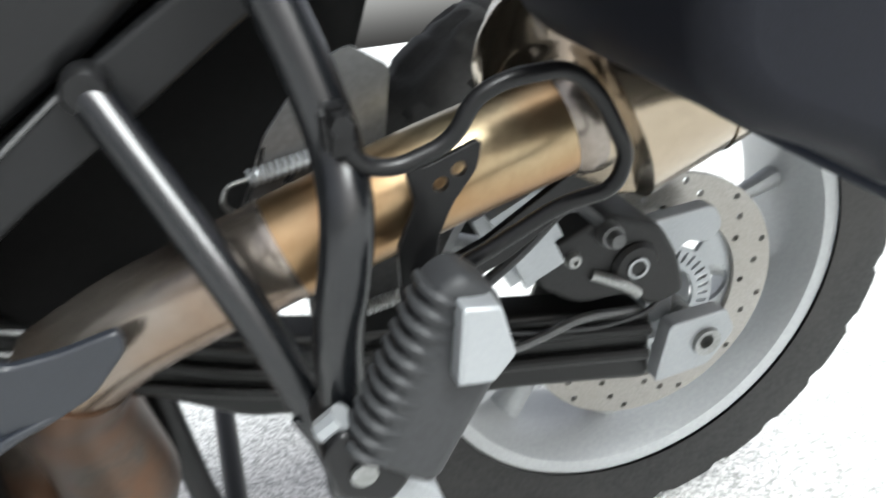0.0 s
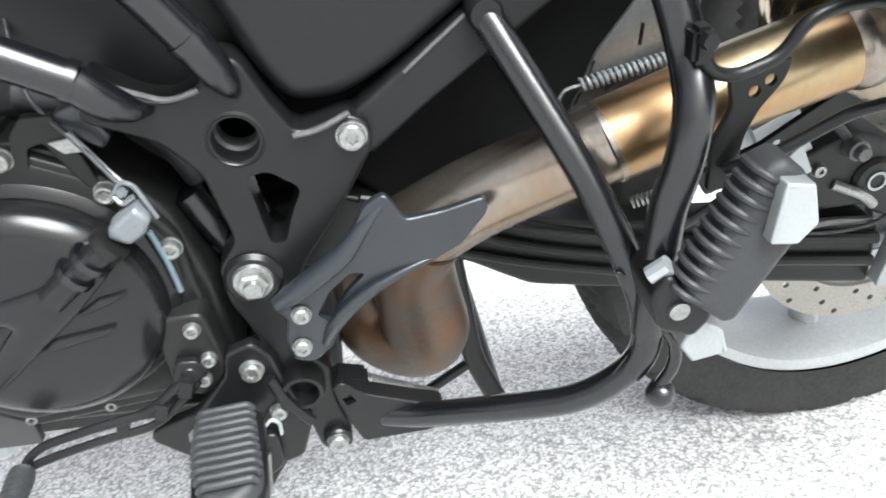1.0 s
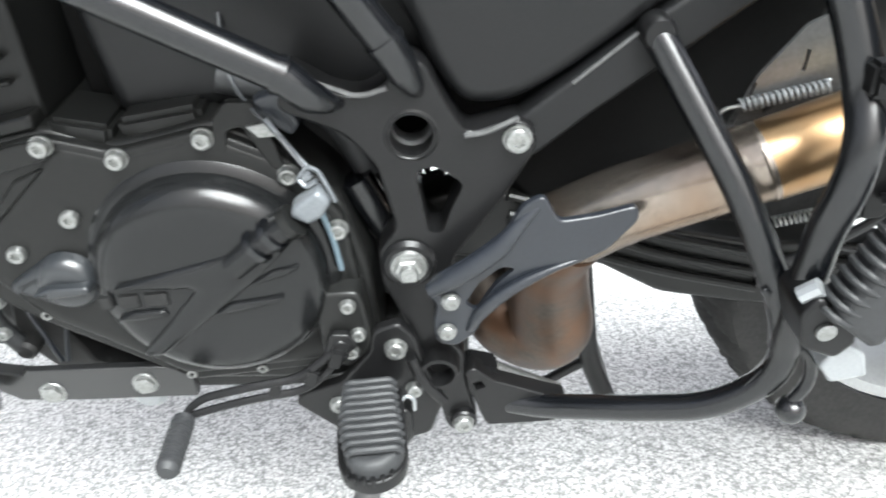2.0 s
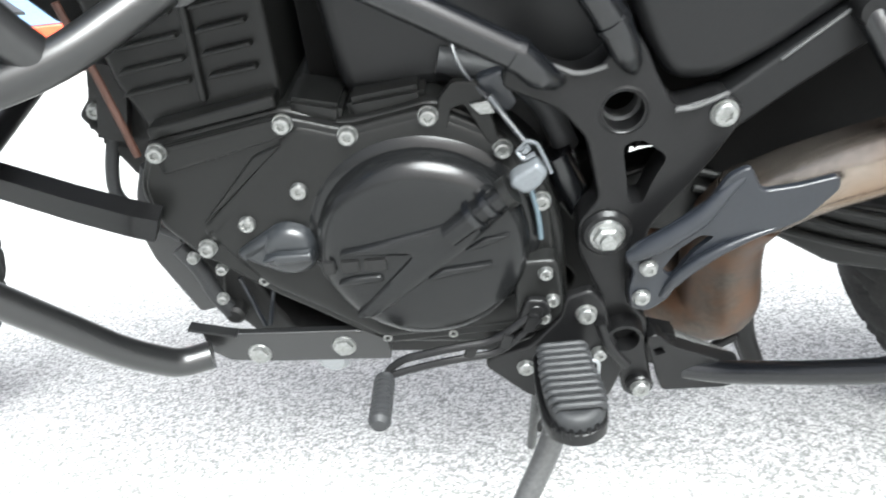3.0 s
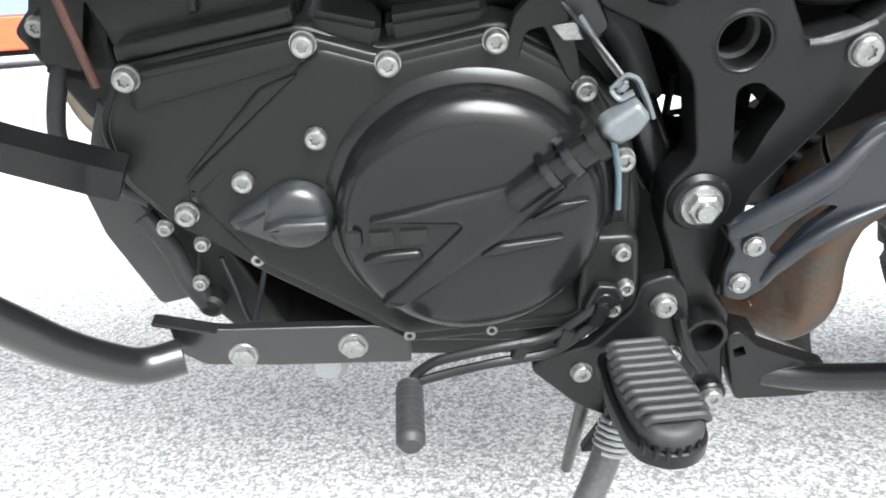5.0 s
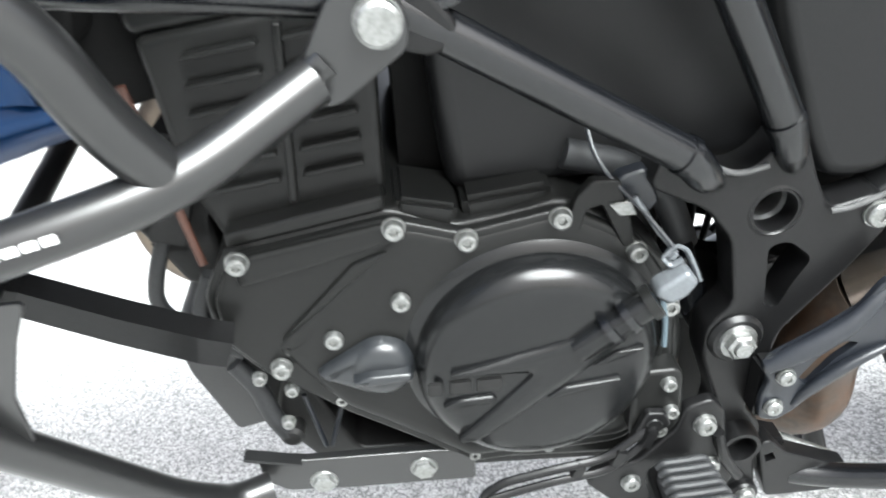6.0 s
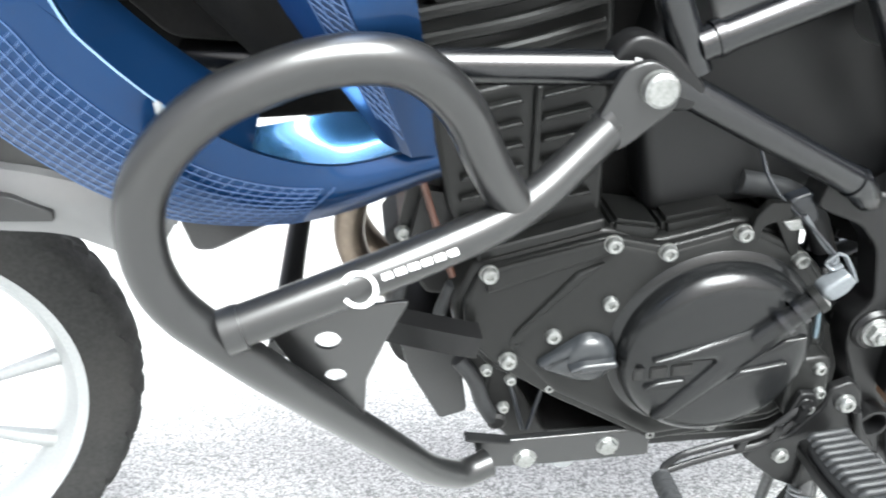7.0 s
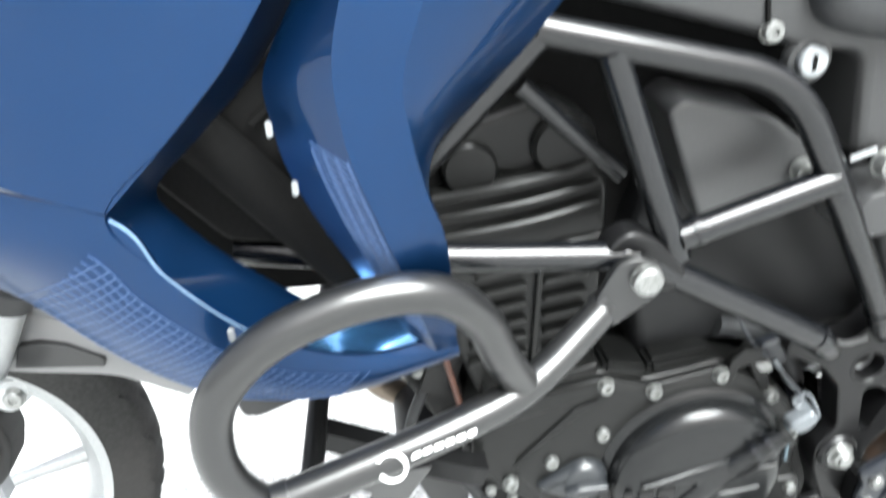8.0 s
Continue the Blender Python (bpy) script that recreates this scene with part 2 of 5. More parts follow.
def plate(outline, near, far, holes=(), r=0.006, bevel=0.002, warp=None, bm=None, wide=1.0):
    """A flat piece cut to an outline in x and z, from y = near to y = far, its near edge rounded or sloped off."""
    own = bmesh.new()
    base = rounded(outline, max(r, bevel * 1.1) if r else 0)
    step = 1 if far > near else -1
    loops = [(far, [0.0] * len(base), base)]
    if bevel:
        deep = min(bevel, 0.8 * abs(far - near))
        ways = inward(base)
        for angle in (0, 30, 60, 90, 91):
            a = radians(min(angle, 90))
            moved = []
            for p, (m, free, mitre) in zip(base, ways):
                d = min(bevel * wide / mitre, 0.4 * free)
                moved.append(p + m * (d * (1 - math.cos(a)) + (min(0.0008, 0.05 * free) if angle == 91 else 0)))
            loops.append((near + step * deep * (1 - math.sin(a)), None, moved))
    else:
        loops.append((near, None, base))
    rings = [[own.verts.new((p.x, y, p.z)) for p in pts] for y, _, pts in loops]
    n = len(base)
    for one, two in zip(rings, rings[1:]):
        for k in range(n):
            own.faces.new((one[k - 1], one[k], two[k], two[k - 1]))
    caps = [[], []]
    for side, ring in enumerate((rings[0], rings[-1])):
        for k in range(n):
            e = own.edges.get((ring[k - 1], ring[k])) or own.edges.new((ring[k - 1], ring[k]))
            caps[side].append(e)
    for h in holes:
        pair = [[own.verts.new((x, y, z)) for x, z in h] for y in (far, near)]
        m = len(h)
        for k in range(m):
            own.faces.new((pair[0][k - 1], pair[0][k], pair[1][k], pair[1][k - 1]))
        for side in (0, 1):
            caps[side] += [own.edges.get((pair[side][k - 1], pair[side][k])) for k in range(m)]
    for edges in caps:
        bmesh.ops.triangle_fill(own, use_beauty=True, use_dissolve=False, edges=edges, normal=(0, 1, 0))
    bmesh.ops.recalc_face_normals(own, faces=own.faces)
    if warp:
        for v in own.verts:
            v.co = Vector(warp(v.co))
    return joined(own, bm)


def joined(own, bm):
    if bm is None:
        return own
    me = bpy.data.meshes.new("join")
    own.to_mesh(me)
    own.free()
    bm.from_mesh(me)
    bpy.data.meshes.remove(me)
    return bm


def lathe(profile, centre=(0, 0, 0), seg=64, bm=None, closed=False, dent=None):
    """A profile of (radius, y) turned about an axis along y."""
    own = bmesh.new()
    rings = []
    for k in range(seg):
        a = 2 * math.pi * k / seg
        ring = []
        for i, (rad, y) in enumerate(profile):
            q = rad - (dent(k, i) if dent else 0)
            ring.append(own.verts.new((centre[0] + q * math.cos(a), centre[1] + y, centre[2] + q * math.sin(a))))
        rings.append(ring)
    m = len(profile)
    for k in range(seg):
        a, b = rings[k], rings[(k + 1) % seg]
        for i in range(m if closed else m - 1):
            j = (i + 1) % m
            own.faces.new((a[i], a[j], b[j], b[i]))
    bmesh.ops.remove_doubles(own, verts=own.verts[:], dist=1e-6)
    return joined(own, bm)


def box(lo, hi, bevel=0.004, bm=None, turn=None):
    own = bmesh.new()
    bmesh.ops.create_cube(own, size=1)
    for v in own.verts:
        v.co = Vector([a + (c + 0.5) * (b - a) for a, b, c in zip(lo, hi, v.co)])
    if bevel:
        bmesh.ops.bevel(own, geom=own.edges[:], offset=bevel, segments=2, affect="EDGES", clamp_overlap=True)
    if turn is not None:
        mid = (Vector(lo) + Vector(hi)) / 2
        spin = Euler([radians(a) for a in turn]).to_matrix()
        for v in own.verts:
            v.co = mid + spin @ (v.co - mid)
    return joined(own, bm)


def spline(pts, n):
    """n points on a smooth curve through pts."""
    pts = [Vector(p) for p in pts]
    ext = [2 * pts[0] - pts[1]] + pts + [2 * pts[-1] - pts[-2]]
    out = []
    for i in range(n):
        s = i / (n - 1) * (len(pts) - 1)
        k = min(int(s), len(pts) - 2)
        t = s - k
        a, b, c, d = ext[k : k + 4]
        out.append(0.5 * ((2 * b) + (c - a) * t + (2 * a - 5 * b + 4 * c - d) * t * t + (3 * b - a - 3 * c + d) * t ** 3))
    return out


def panel(one, two, bulge=(0, 0, 0), thick=0.003, n=24, m=10, bm=None, u=(0, 1), v=(0, 1), lift=0.0, inward=(0, 1, 0)):
    """A curved sheet between two edges, or a stretch of it, lifted towards -y."""
    own = bmesh.new()
    fine = 960
    a, b = spline(one, fine + 1), spline(two, fine + 1)
    rows = []
    for i in range(n):
        k = round((u[0] + (u[1] - u[0]) * i / (n - 1)) * fine)
        row = []
        for j in range(m):
            w = v[0] + (v[1] - v[0]) * j / (m - 1)
            row.append(own.verts.new(a[k].lerp(b[k], w) + Vector(bulge) * math.sin(math.pi * w) - Vector((0, lift, 0))))
        rows.append(row)
    for r0, r1 in zip(rows, rows[1:]):
        for j in range(m - 1):
            own.faces.new((r0[j], r0[j + 1], r1[j + 1], r1[j]))
    if thick:
        back = [[own.verts.new(p.co + Vector(inward) * thick) for p in row] for row in rows]
        for r0, r1 in zip(back, back[1:]):
            for j in range(m - 1):
                own.faces.new((r0[j], r1[j], r1[j + 1], r0[j + 1]))
        for i in range(n - 1):
            for j in (0, m - 1):
                own.faces.new((rows[i][j], rows[i + 1][j], back[i + 1][j], back[i][j]))
        for j in range(m - 1):
            for i in (0, n - 1):
                own.faces.new((rows[i][j], rows[i][j + 1], back[i][j + 1], back[i][j]))
    return joined(own, bm)


def coil(a, b, r, wire, turns, bm=None):
    """A helical spring with hooked ends."""
    a, b = Vector(a), Vector(b)
    d = (b - a).normalized()
    s = d.orthogonal().normalized()
    u = d.cross(s)
    pts = []
    for i in range(turns * 10 + 1):
        t = i / (turns * 10)
        ang = 2 * math.pi * turns * t
        pts.append(a.lerp(b, t) + r * (math.cos(ang) * s + math.sin(ang) * u))
    return tube(pts, wire, 0.0, 6, bm)


# ---- ground ----
bm = bmesh.new()
bmesh.ops.create_grid(bm, x_segments=8, y_segments=8, size=150)
ground = tagged(part("ground", bm, asphalt()), "pale grey worn asphalt of an open yard", "ground", kind="structure")

# ---- motorcycle ----
motorcycle = tagged(new("motorcycle"), "blue and black touring motorcycle leaning on its side stand", "motorcycle")
motorcycle.matrix_world = BIKE


def bolt_mesh(r, h, socket=True):
    """A round screw head with a star socket, facing -y."""
    if not socket:
        return lathe([(0, -h), (r * 0.8, -h), (r, -h * 0.8), (r, 0), (r * 1.05, 0), (r * 1.05, 0.002)], seg=20)
    inner = r * 0.5
    prof = [(0, -h * 0.62), (inner * 0.9, -h * 0.6), (inner, -h * 0.92), (r * 0.7, -h), (r * 0.88, -h * 0.92), (r, -h * 0.65), (r, 0), (r * 1.13, 0), (r * 1.15, 0.002)]
    return lathe(prof, seg=24, dent=lambda k, i: inner * (0.3, 0.14, 0.0, 0.14)[k % 4] if i in (1, 2) else 0.0)


def hex_mesh(r, h):
    bm = lathe([(0, -h), (r * 0.82, -h), (r, -h * 0.85), (r, 0)], seg=6)
    return lathe([(0, -h * 0.3), (r * 1.2, -h * 0.25), (r * 1.3, 0.0), (r * 1.3, 0.003)], seg=20, bm=bm)


STOCK = {}


def bolt(place, parent, r=0.0075, h=0.007, kind="socket"):
    """Screws of one size share a mesh."""
    key = (r, h, kind)
    if key not in STOCK:
        bm = hex_mesh(r, h) if kind == "hex" else bolt_mesh(r, h, kind == "socket")
        ob = part("bolt", bm, STEEL, parent)
        ob.location = place
        STOCK[key] = ob
        return ob
    return again(STOCK[key], "bolt", parent, place, (0, random.uniform(0, 60), 0))


# -- wheels --
def wheel(name, rim_r, tyre_r, half, label, parts_parent):
    """Cast wheel about the origin, axle along y: rim, tyre, five pairs of spokes and hub."""
    w = half * 0.72
    rim = part(name, lathe([(rim_r, -w), (rim_r - 0.004, -w - 0.003), (rim_r - 0.016, -w + 0.001), (rim_r - 0.026, -w * 0.62), (rim_r - 0.03, 0), (rim_r - 0.026, w * 0.62),
                            (rim_r - 0.016, w - 0.001), (rim_r - 0.004, w + 0.003), (rim_r, w), (rim_r - 0.012, w * 0.6), (rim_r - 0.016, 0), (rim_r - 0.012, -w * 0.6)], seg=96, closed=True), SILVER, parts_parent, label)
    prof = []
    side = tyre_r - rim_r
    for i in range(25):
        a = math.pi * i / 24
        y = -half * math.cos(a) * (1.0 if 3 < i < 21 else 0.97)
        crown = math.sin(a) ** 0.48
        prof.append((rim_r - 0.004 + (side + 0.004) * crown, y * (0.82 + 0.18 * min(1, 2.2 * math.sin(a)))))
    def groove(k, i):
        if 4 <= i <= 9 and (k + i) % 9 < 2:
            return 0.006
        if 15 <= i <= 20 and (k - i + 6) % 9 < 2:
            return 0.006
        if 10 <= i <= 11 and (k + 2 * i) % 24 < 6:
            return 0.005
        if 6 <= i <= 18 and k % 5 == 0:
            return 0.0032
        return 0.006 if i in (12,) and k % 24 < 19 else 0.0
    part("tyre", lathe(prof, seg=216, dent=groove), TYRE, rim, "black road tyre with cut tread")
    for pair in range(5):
        for s in (-1, 1):
            a0 = 2 * math.pi * pair / 5 + s * 0.16
            a1 = 2 * math.pi * pair / 5 + s * 0.30
            p0 = Vector((0.035 * math.cos(a0), -0.005, 0.035 * math.sin(a0)))
            p1 = Vector(((rim_r - 0.02) * math.cos(a1), 0, (rim_r - 0.02) * math.sin(a1)))
            part("spoke", tube([p0, p0.lerp(p1, 0.5), p1], [0.014, 0.009, 0.008, 0.013], 0.02, 12, flat=1.5), SILVER, rim)
    part("hub", lathe([(0, -half * 0.8), (0.022, -half * 0.8), (0.03, -half * 0.7), (0.034, -half * 0.4), (0.046, -0.012), (0.046, 0.012), (0.034, half * 0.4), (0.03, half * 0.8), (0, half * 0.8)], seg=40), SILVER, rim)
    return rim


rear = wheel("rear_wheel", 0.229, 0.311, 0.09, "silver cast rear wheel", motorcycle)
rear.location = (-0.006, 0.02, 0.309)


def disc(r_in, r_out, y, parent):
    holes = []
    for k in range(36):
        a = 2 * math.pi * k / 36
        rr = (r_out + r_in) / 2 + (r_out - r_in) * (-0.3, 0.05, 0.32)[k % 3]
        holes.append(ring_pts(rr * math.cos(a), rr * math.sin(a), 0.0036, 8))
    holes.append(ring_pts(0, 0, r_in, 72))
    d = part("brake_disc", plate(ring_pts(0, 0, r_out, 96), y - 0.0025, y + 0.0025, holes, r=0, bevel=0), DISC, parent, "drilled steel brake disc")
    return d


disc(0.09, 0.131, -0.08, rear)
bm = plate(ring_pts(0, 0, 0.1, 60), -0.077, -0.072, [ring_pts(0.066 * math.cos(a), 0.066 * math.sin(a), 0.022, 16) for a in [2 * math.pi * k / 6 for k in range(6)]] + [ring_pts(0, 0, 0.03, 24)], r=0, bevel=0)
part("disc_carrier", bm, ALU, rear, "pale alloy disc carrier with six windows")
holes = []
for k in range(36):
    a = 2 * math.pi * k / 36
    c, s = math.cos(a), math.sin(a)
    holes.append([(0.046 * c - 0.0018 * s, 0.046 * s + 0.0018 * c), (0.057 * c - 0.0018 * s, 0.057 * s + 0.0018 * c), (0.057 * c + 0.0018 * s, 0.057 * s - 0.0018 * c), (0.046 * c + 0.0018 * s, 0.046 * s - 0.0018 * c)])
holes.append(ring_pts(0, 0, 0.04, 30))
part("sensor_ring", plate(ring_pts(0, 0, 0.061, 48), -0.088, -0.085, holes, r=0, bevel=0), ALU, rear, "slotted speed sensor ring")

# -- rear swing arm --
arm = part("swing_arm", plate([(-0.64, 0.45), (-0.56, 0.47), (-0.44, 0.425), (-0.32, 0.392), (-0.18, 0.372), (-0.046, 0.346), (-0.04, 0.268), (-0.17, 0.296), (-0.31, 0.318), (-0.39, 0.338), (-0.45, 0.378), (-0.6, 0.4)], -0.118, -0.085, r=0.012, bevel=0.006), ENGINE, motorcycle, "black alloy swing arm")
for z0 in (0.0, 0.026):
    part("rib", tube([(-0.3, -0.12, 0.372 - z0), (-0.16, -0.121, 0.35 - z0), (-0.05, -0.122, 0.329 - z0)], 0.006, 0.02, 10), ENGINE, arm)
for z0, z1 in ((0.452, 0.404), (0.434, 0.384), (0.412, 0.366)):
    part("rib", tube([(-0.53, -0.119, z0 + 0.006), (-0.46, -0.121, z0 - 0.018), (-0.39, -0.122, z1), (-0.3, -0.121, z1 - 0.028)], 0.0045, 0.05, 10), ENGINE, arm)
part("arm_far", plate([(-0.64, 0.36), (-0.5, 0.35), (-0.42, 0.405), (-0.18, 0.37), (0.04, 0.34), (0.04, 0.28), (-0.17, 0.3), (-0.39, 0.32), (-0.6, 0.3)], 0.085, 0.118, r=0.012, bevel=0.004), ENGINE, arm)
part("pivot_tube", tube([(-0.616, -0.15, 0.437), (-0.616, -0.09, 0.437)], 0.027), ENGINE, arm)
part("axle_plate", plate([(-0.036, 0.335), (0.02, 0.338), (0.032, 0.312), (0.008, 0.281), (-0.046, 0.276)], -0.134, -0.118, [ring_pts(0.002, 0.309, 0.008, 14)], r=0.006), ALU, arm, "bare alloy axle adjuster plate")
part("axle", lathe([(0, -0.126), (0.006, -0.126), (0.007, -0.136), (0.013, -0.138), (0.014, -0.132), (0.014, 0.13), (0, 0.13)], (0.002, 0, 0.309), 24), STEEL, arm)

# -- rear brake --
cal = part("brake_caliper", plate([(-0.15, 0.43), (-0.1, 0.452), (-0.05, 0.432), (-0.03, 0.4), (-0.018, 0.36), (-0.05, 0.352), (-0.075, 0.372), (-0.12, 0.372), (-0.16, 0.4)], -0.125, -0.06, r=0.012, bevel=0.005), CASTING, motorcycle, "black rear brake caliper")
part("piston_cap", lathe([(0, -0.131), (0.018, -0.131), (0.021, -0.127), (0.021, -0.11)], (-0.072, 0, 0.4), 28), CASTING, cal)
part("cap_mark", lathe([(0.007, -0.1315), (0.007, -0.1325), (0.0095, -0.1325), (0.0095, -0.1315)], (-0.072, 0, 0.4), 24), ALU, cal, "pale ring printed on the cap")
part("caliper_bracket", plate([(-0.045, 0.42), (0.02, 0.424), (0.032, 0.4), (0.018, 0.385), (-0.005, 0.395), (-0.02, 0.37), (-0.01, 0.32), (-0.034, 0.31), (-0.05, 0.38)], -0.1, -0.086, r=0.01), ALU, cal, "pale alloy caliper bracket")
part("bleed_screw", tube([(-0.11, -0.125, 0.4), (-0.085, -0.135, 0.39), (-0.07, -0.13, 0.375)], 0.005, 0.01, 10), STEEL, cal)
for x, z in ((-0.128, 0.418), (-0.098, 0.438)):
    bolt((x, -0.125, z), cal, 0.0062, 0.006)
part("banjo", lathe([(0, -0.145), (0.006, -0.145), (0.007, -0.142), (0.007, -0.138), (0.0095, -0.137), (0.0095, -0.125)], (-0.1, 0, 0.437), 18), STANDGREY, cal)
part("sensor_cable", tube([(-0.02, -0.1, 0.36), (-0.05, -0.128, 0.352), (-0.1, -0.13, 0.349), (-0.17, -0.13, 0.362), (-0.24, -0.128, 0.385)], 0.0022, 0.02, 8), RUBBER, cal)
part("brake_hose", tube([(-0.29, -0.13, 0.37), (-0.25, -0.15, 0.405), (-0.182, -0.15, 0.45), (-0.14, -0.14, 0.48), (-0.1, -0.12, 0.44)], 0.0045, 0.03, 10), RUBBER, cal)
part("hose_guide", tube([(-0.25, -0.135, 0.35), (-0.17, -0.135, 0.355), (-0.12, -0.13, 0.365), (-0.06, -0.12, 0.35)], 0.004, 0.02, 8), STANDGREY, cal)
part("master_cylinder", box((-0.195, -0.13, 0.4), (-0.14, -0.09, 0.49), 0.01, turn=(0, -25, 0)), ALU, cal, "grey brake pump body")

# -- exhaust --
exhaust = part("exhaust_pipe", tube([(-0.345, -0.197, 0.5185), (-0.393, -0.184, 0.4955), (-0.44, -0.162, 0.468), (-0.489, -0.1375, 0.429)], [0.0305, 0.031, 0.033, 0.0355], 0.06, 32), PIPE, motorcycle, "brown heat-tinted exhaust pipe")
part("collector", tube([(-0.482, -0.141, 0.4335), (-0.497, -0.128, 0.405), (-0.494, -0.104, 0.35), (-0.486, -0.095, 0.278), (-0.53, -0.06, 0.27), (-0.56, -0.03, 0.34), (-0.6, -0.02, 0.34)], [0.037, 0.038, 0.04, 0.043, 0.043, 0.04, 0.04], 0.04, 30), RUST, exhaust, "rust-brown bend under the pipe")
part("sleeve", tube([(-0.349, -0.197, 0.5165), (-0.259, -0.2, 0.546), (-0.172, -0.198, 0.566)], [0.031, 0.0313, 0.0315], 0.05, 36), BRONZE, exhaust, "golden heat-tinted pipe sleeve")
part("sleeve_seam", tube([(-0.351, -0.197, 0.516), (-0.347, -0.197, 0.5175)], 0.0317, 0, 36), PIPE, exhaust)
muffler = part("muffler", tube([(-0.154, -0.174, 0.572), (0.306, -0.196, 0.787)], 0.077, 0, 56), MUFFLER, exhaust, "brushed steel muffler body")
part("muffler_cone", tube([(-0.182, -0.196, 0.564), (-0.176, -0.192, 0.566), (-0.168, -0.184, 0.568), (-0.161, -0.178, 0.57), (-0.154, -0.174, 0.572)], [0.034, 0.044, 0.058, 0.071, 0.077], 0.003, 56), MUFFLER, exhaust)
part("clamp_band", tube([(-0.104, -0.1764, 0.5954), (-0.09, -0.177, 0.6019)], 0.0782, 0, 56), MUFFLER, exhaust)
part("inlet_cone", tube([(-0.184, -0.1975, 0.5635), (-0.178, -0.1975, 0.565), (-0.168, -0.197, 0.567)], [0.0325, 0.036, 0.035], 0.001, 36), PIPE, exhaust)
slits = [[(-0.314, 0.587), (-0.3155, 0.57), (-0.3125, 0.57), (-0.311, 0.586)], [(-0.349, 0.564), (-0.354, 0.547), (-0.352, 0.546), (-0.3465, 0.564)], [(-0.359, 0.541), (-0.3635, 0.531), (-0.361, 0.531), (-0.3565, 0.541)], [(-0.325, 0.555), (-0.34, 0.541), (-0.338, 0.538), (-0.323, 0.553)]]
part("heat_shield", plate([(-0.316, 0.606), (-0.346, 0.57), (-0.354, 0.553), (-0.368, 0.523), (-0.341, 0.52), (-0.28, 0.53), (-0.27, 0.6), (-0.292, 0.615)], -0.162, -0.159, slits, r=0.004, bevel=0.0), STANDGREY, exhaust, "grey steel heat shield with narrow slits")
part("spring", coil((-0.358, -0.165, 0.548), (-0.296, -0.172, 0.562), 0.0046, 0.0013, 15), ALU, exhaust, "small retaining spring")
part("spring_hook", tube([(-0.358, -0.165, 0.548), (-0.372, -0.165, 0.546), (-0.376, -0.165, 0.534), (-0.37, -0.16, 0.526)], 0.0016, 0.008, 8), STEEL, exhaust)
part("spring", coil((-0.316, -0.165, 0.441), (-0.278, -0.168, 0.449), 0.0045, 0.0011, 10), STEEL, exhaust)

# -- frame: pivot plate --
slot = [(p.x, p.z) for p in rounded([(-0.605, 0.522), (-0.59, 0.526), (-0.568, 0.508), (-0.579, 0.488), (-0.588, 0.465), (-0.599, 0.466), (-0.602, 0.494)], 0.007)]
holes = [ring_pts(-0.605, 0.552, 0.0165, 24), slot]
frame_ob = part("frame", plate([(-0.69, 0.612), (-0.66, 0.59), (-0.64, 0.584), (-0.622, 0.592), (-0.606, 0.612), (-0.59, 0.606), (-0.579, 0.578), (-0.564, 0.55), (-0.528, 0.559), (-0.513, 0.55), (-0.513, 0.532), (-0.536, 0.496),
                                (-0.58, 0.44), (-0.587, 0.4), (-0.597, 0.36), (-0.578, 0.335), (-0.578, 0.3), (-0.57, 0.25), (-0.584, 0.231), (-0.6, 0.243), (-0.607, 0.29), (-0.628, 0.315), (-0.624, 0.37), (-0.642, 0.42), (-0.642, 0.45), (-0.624, 0.472), (-0.634, 0.53), (-0.655, 0.557), (-0.7, 0.58)],
                               -0.18, -0.15, holes, r=0.008, bevel=0.003), FRAME, motorcycle, "black steel trellis frame")
part("hole_sleeve", lathe([(0.0165, -0.178), (0.019, -0.181), (0.021, -0.18), (0.021, -0.14), (0.0165, -0.14)], (-0.605, 0, 0.552), 32, closed=True), FRAME, frame_ob)
part("hole_ring", lathe([(0.0142, -0.16), (0.0165, -0.163), (0.0165, -0.157), (0.0148, -0.156), (0.0148, -0.153), (0.0165, -0.15), (0.0142, -0.146)], (-0.605, 0, 0.552), 32, closed=True), STANDGREY, frame_ob, "threaded grey ring in the hole")
part("boss", lathe([(0.012, -0.186), (0.0195, -0.186), (0.0225, -0.182), (0.0225, -0.15)], (-0.618, 0, 0.439), 32), FRAME, frame_ob)
part("bore", lathe([(0.0125, -0.19), (0.0137, -0.197), (0.0172, -0.197), (0.0188, -0.19), (0.0188, -0.14), (0.0125, -0.14)], (-0.602, 0, 0.3275), 36, closed=True), FRAME, frame_ob)
part("bore_plug", lathe([(0, -0.15), (0.0128, -0.15), (0.0128, -0.145), (0, -0.145)], (-0.602, 0, 0.3275), 24), DARK, frame_ob)
# lips on the upward edges, coloured grey to show the light they catch
for pts in ([(-0.676, -0.184, 0.604), (-0.64, -0.184, 0.5865), (-0.619, -0.184, 0.592)], [(-0.566, -0.184, 0.5505), (-0.55, -0.184, 0.5515), (-0.526, -0.184, 0.5615)]):
    part("lit_lip", tube(pts, 0.0022, 0.01, 8), STANDGREY, frame_ob)
bolt((-0.618, -0.186, 0.439), frame_ob, 0.0122, 0.01, "hex")
part("pivot_stub", lathe([(0, -0.199), (0.0065, -0.199), (0.0075, -0.197), (0.0075, -0.19)], (-0.618, 0, 0.439), 20), STEEL, frame_ob)
bolt((-0.527, -0.182, 0.543), frame_ob, 0.0098, 0.006)
part("lug_boss", lathe([(0, -0.188), (0.0115, -0.188), (0.013, -0.186), (0.0135, -0.14)], (-0.584, 0, 0.256), 28), FRAME, frame_ob)
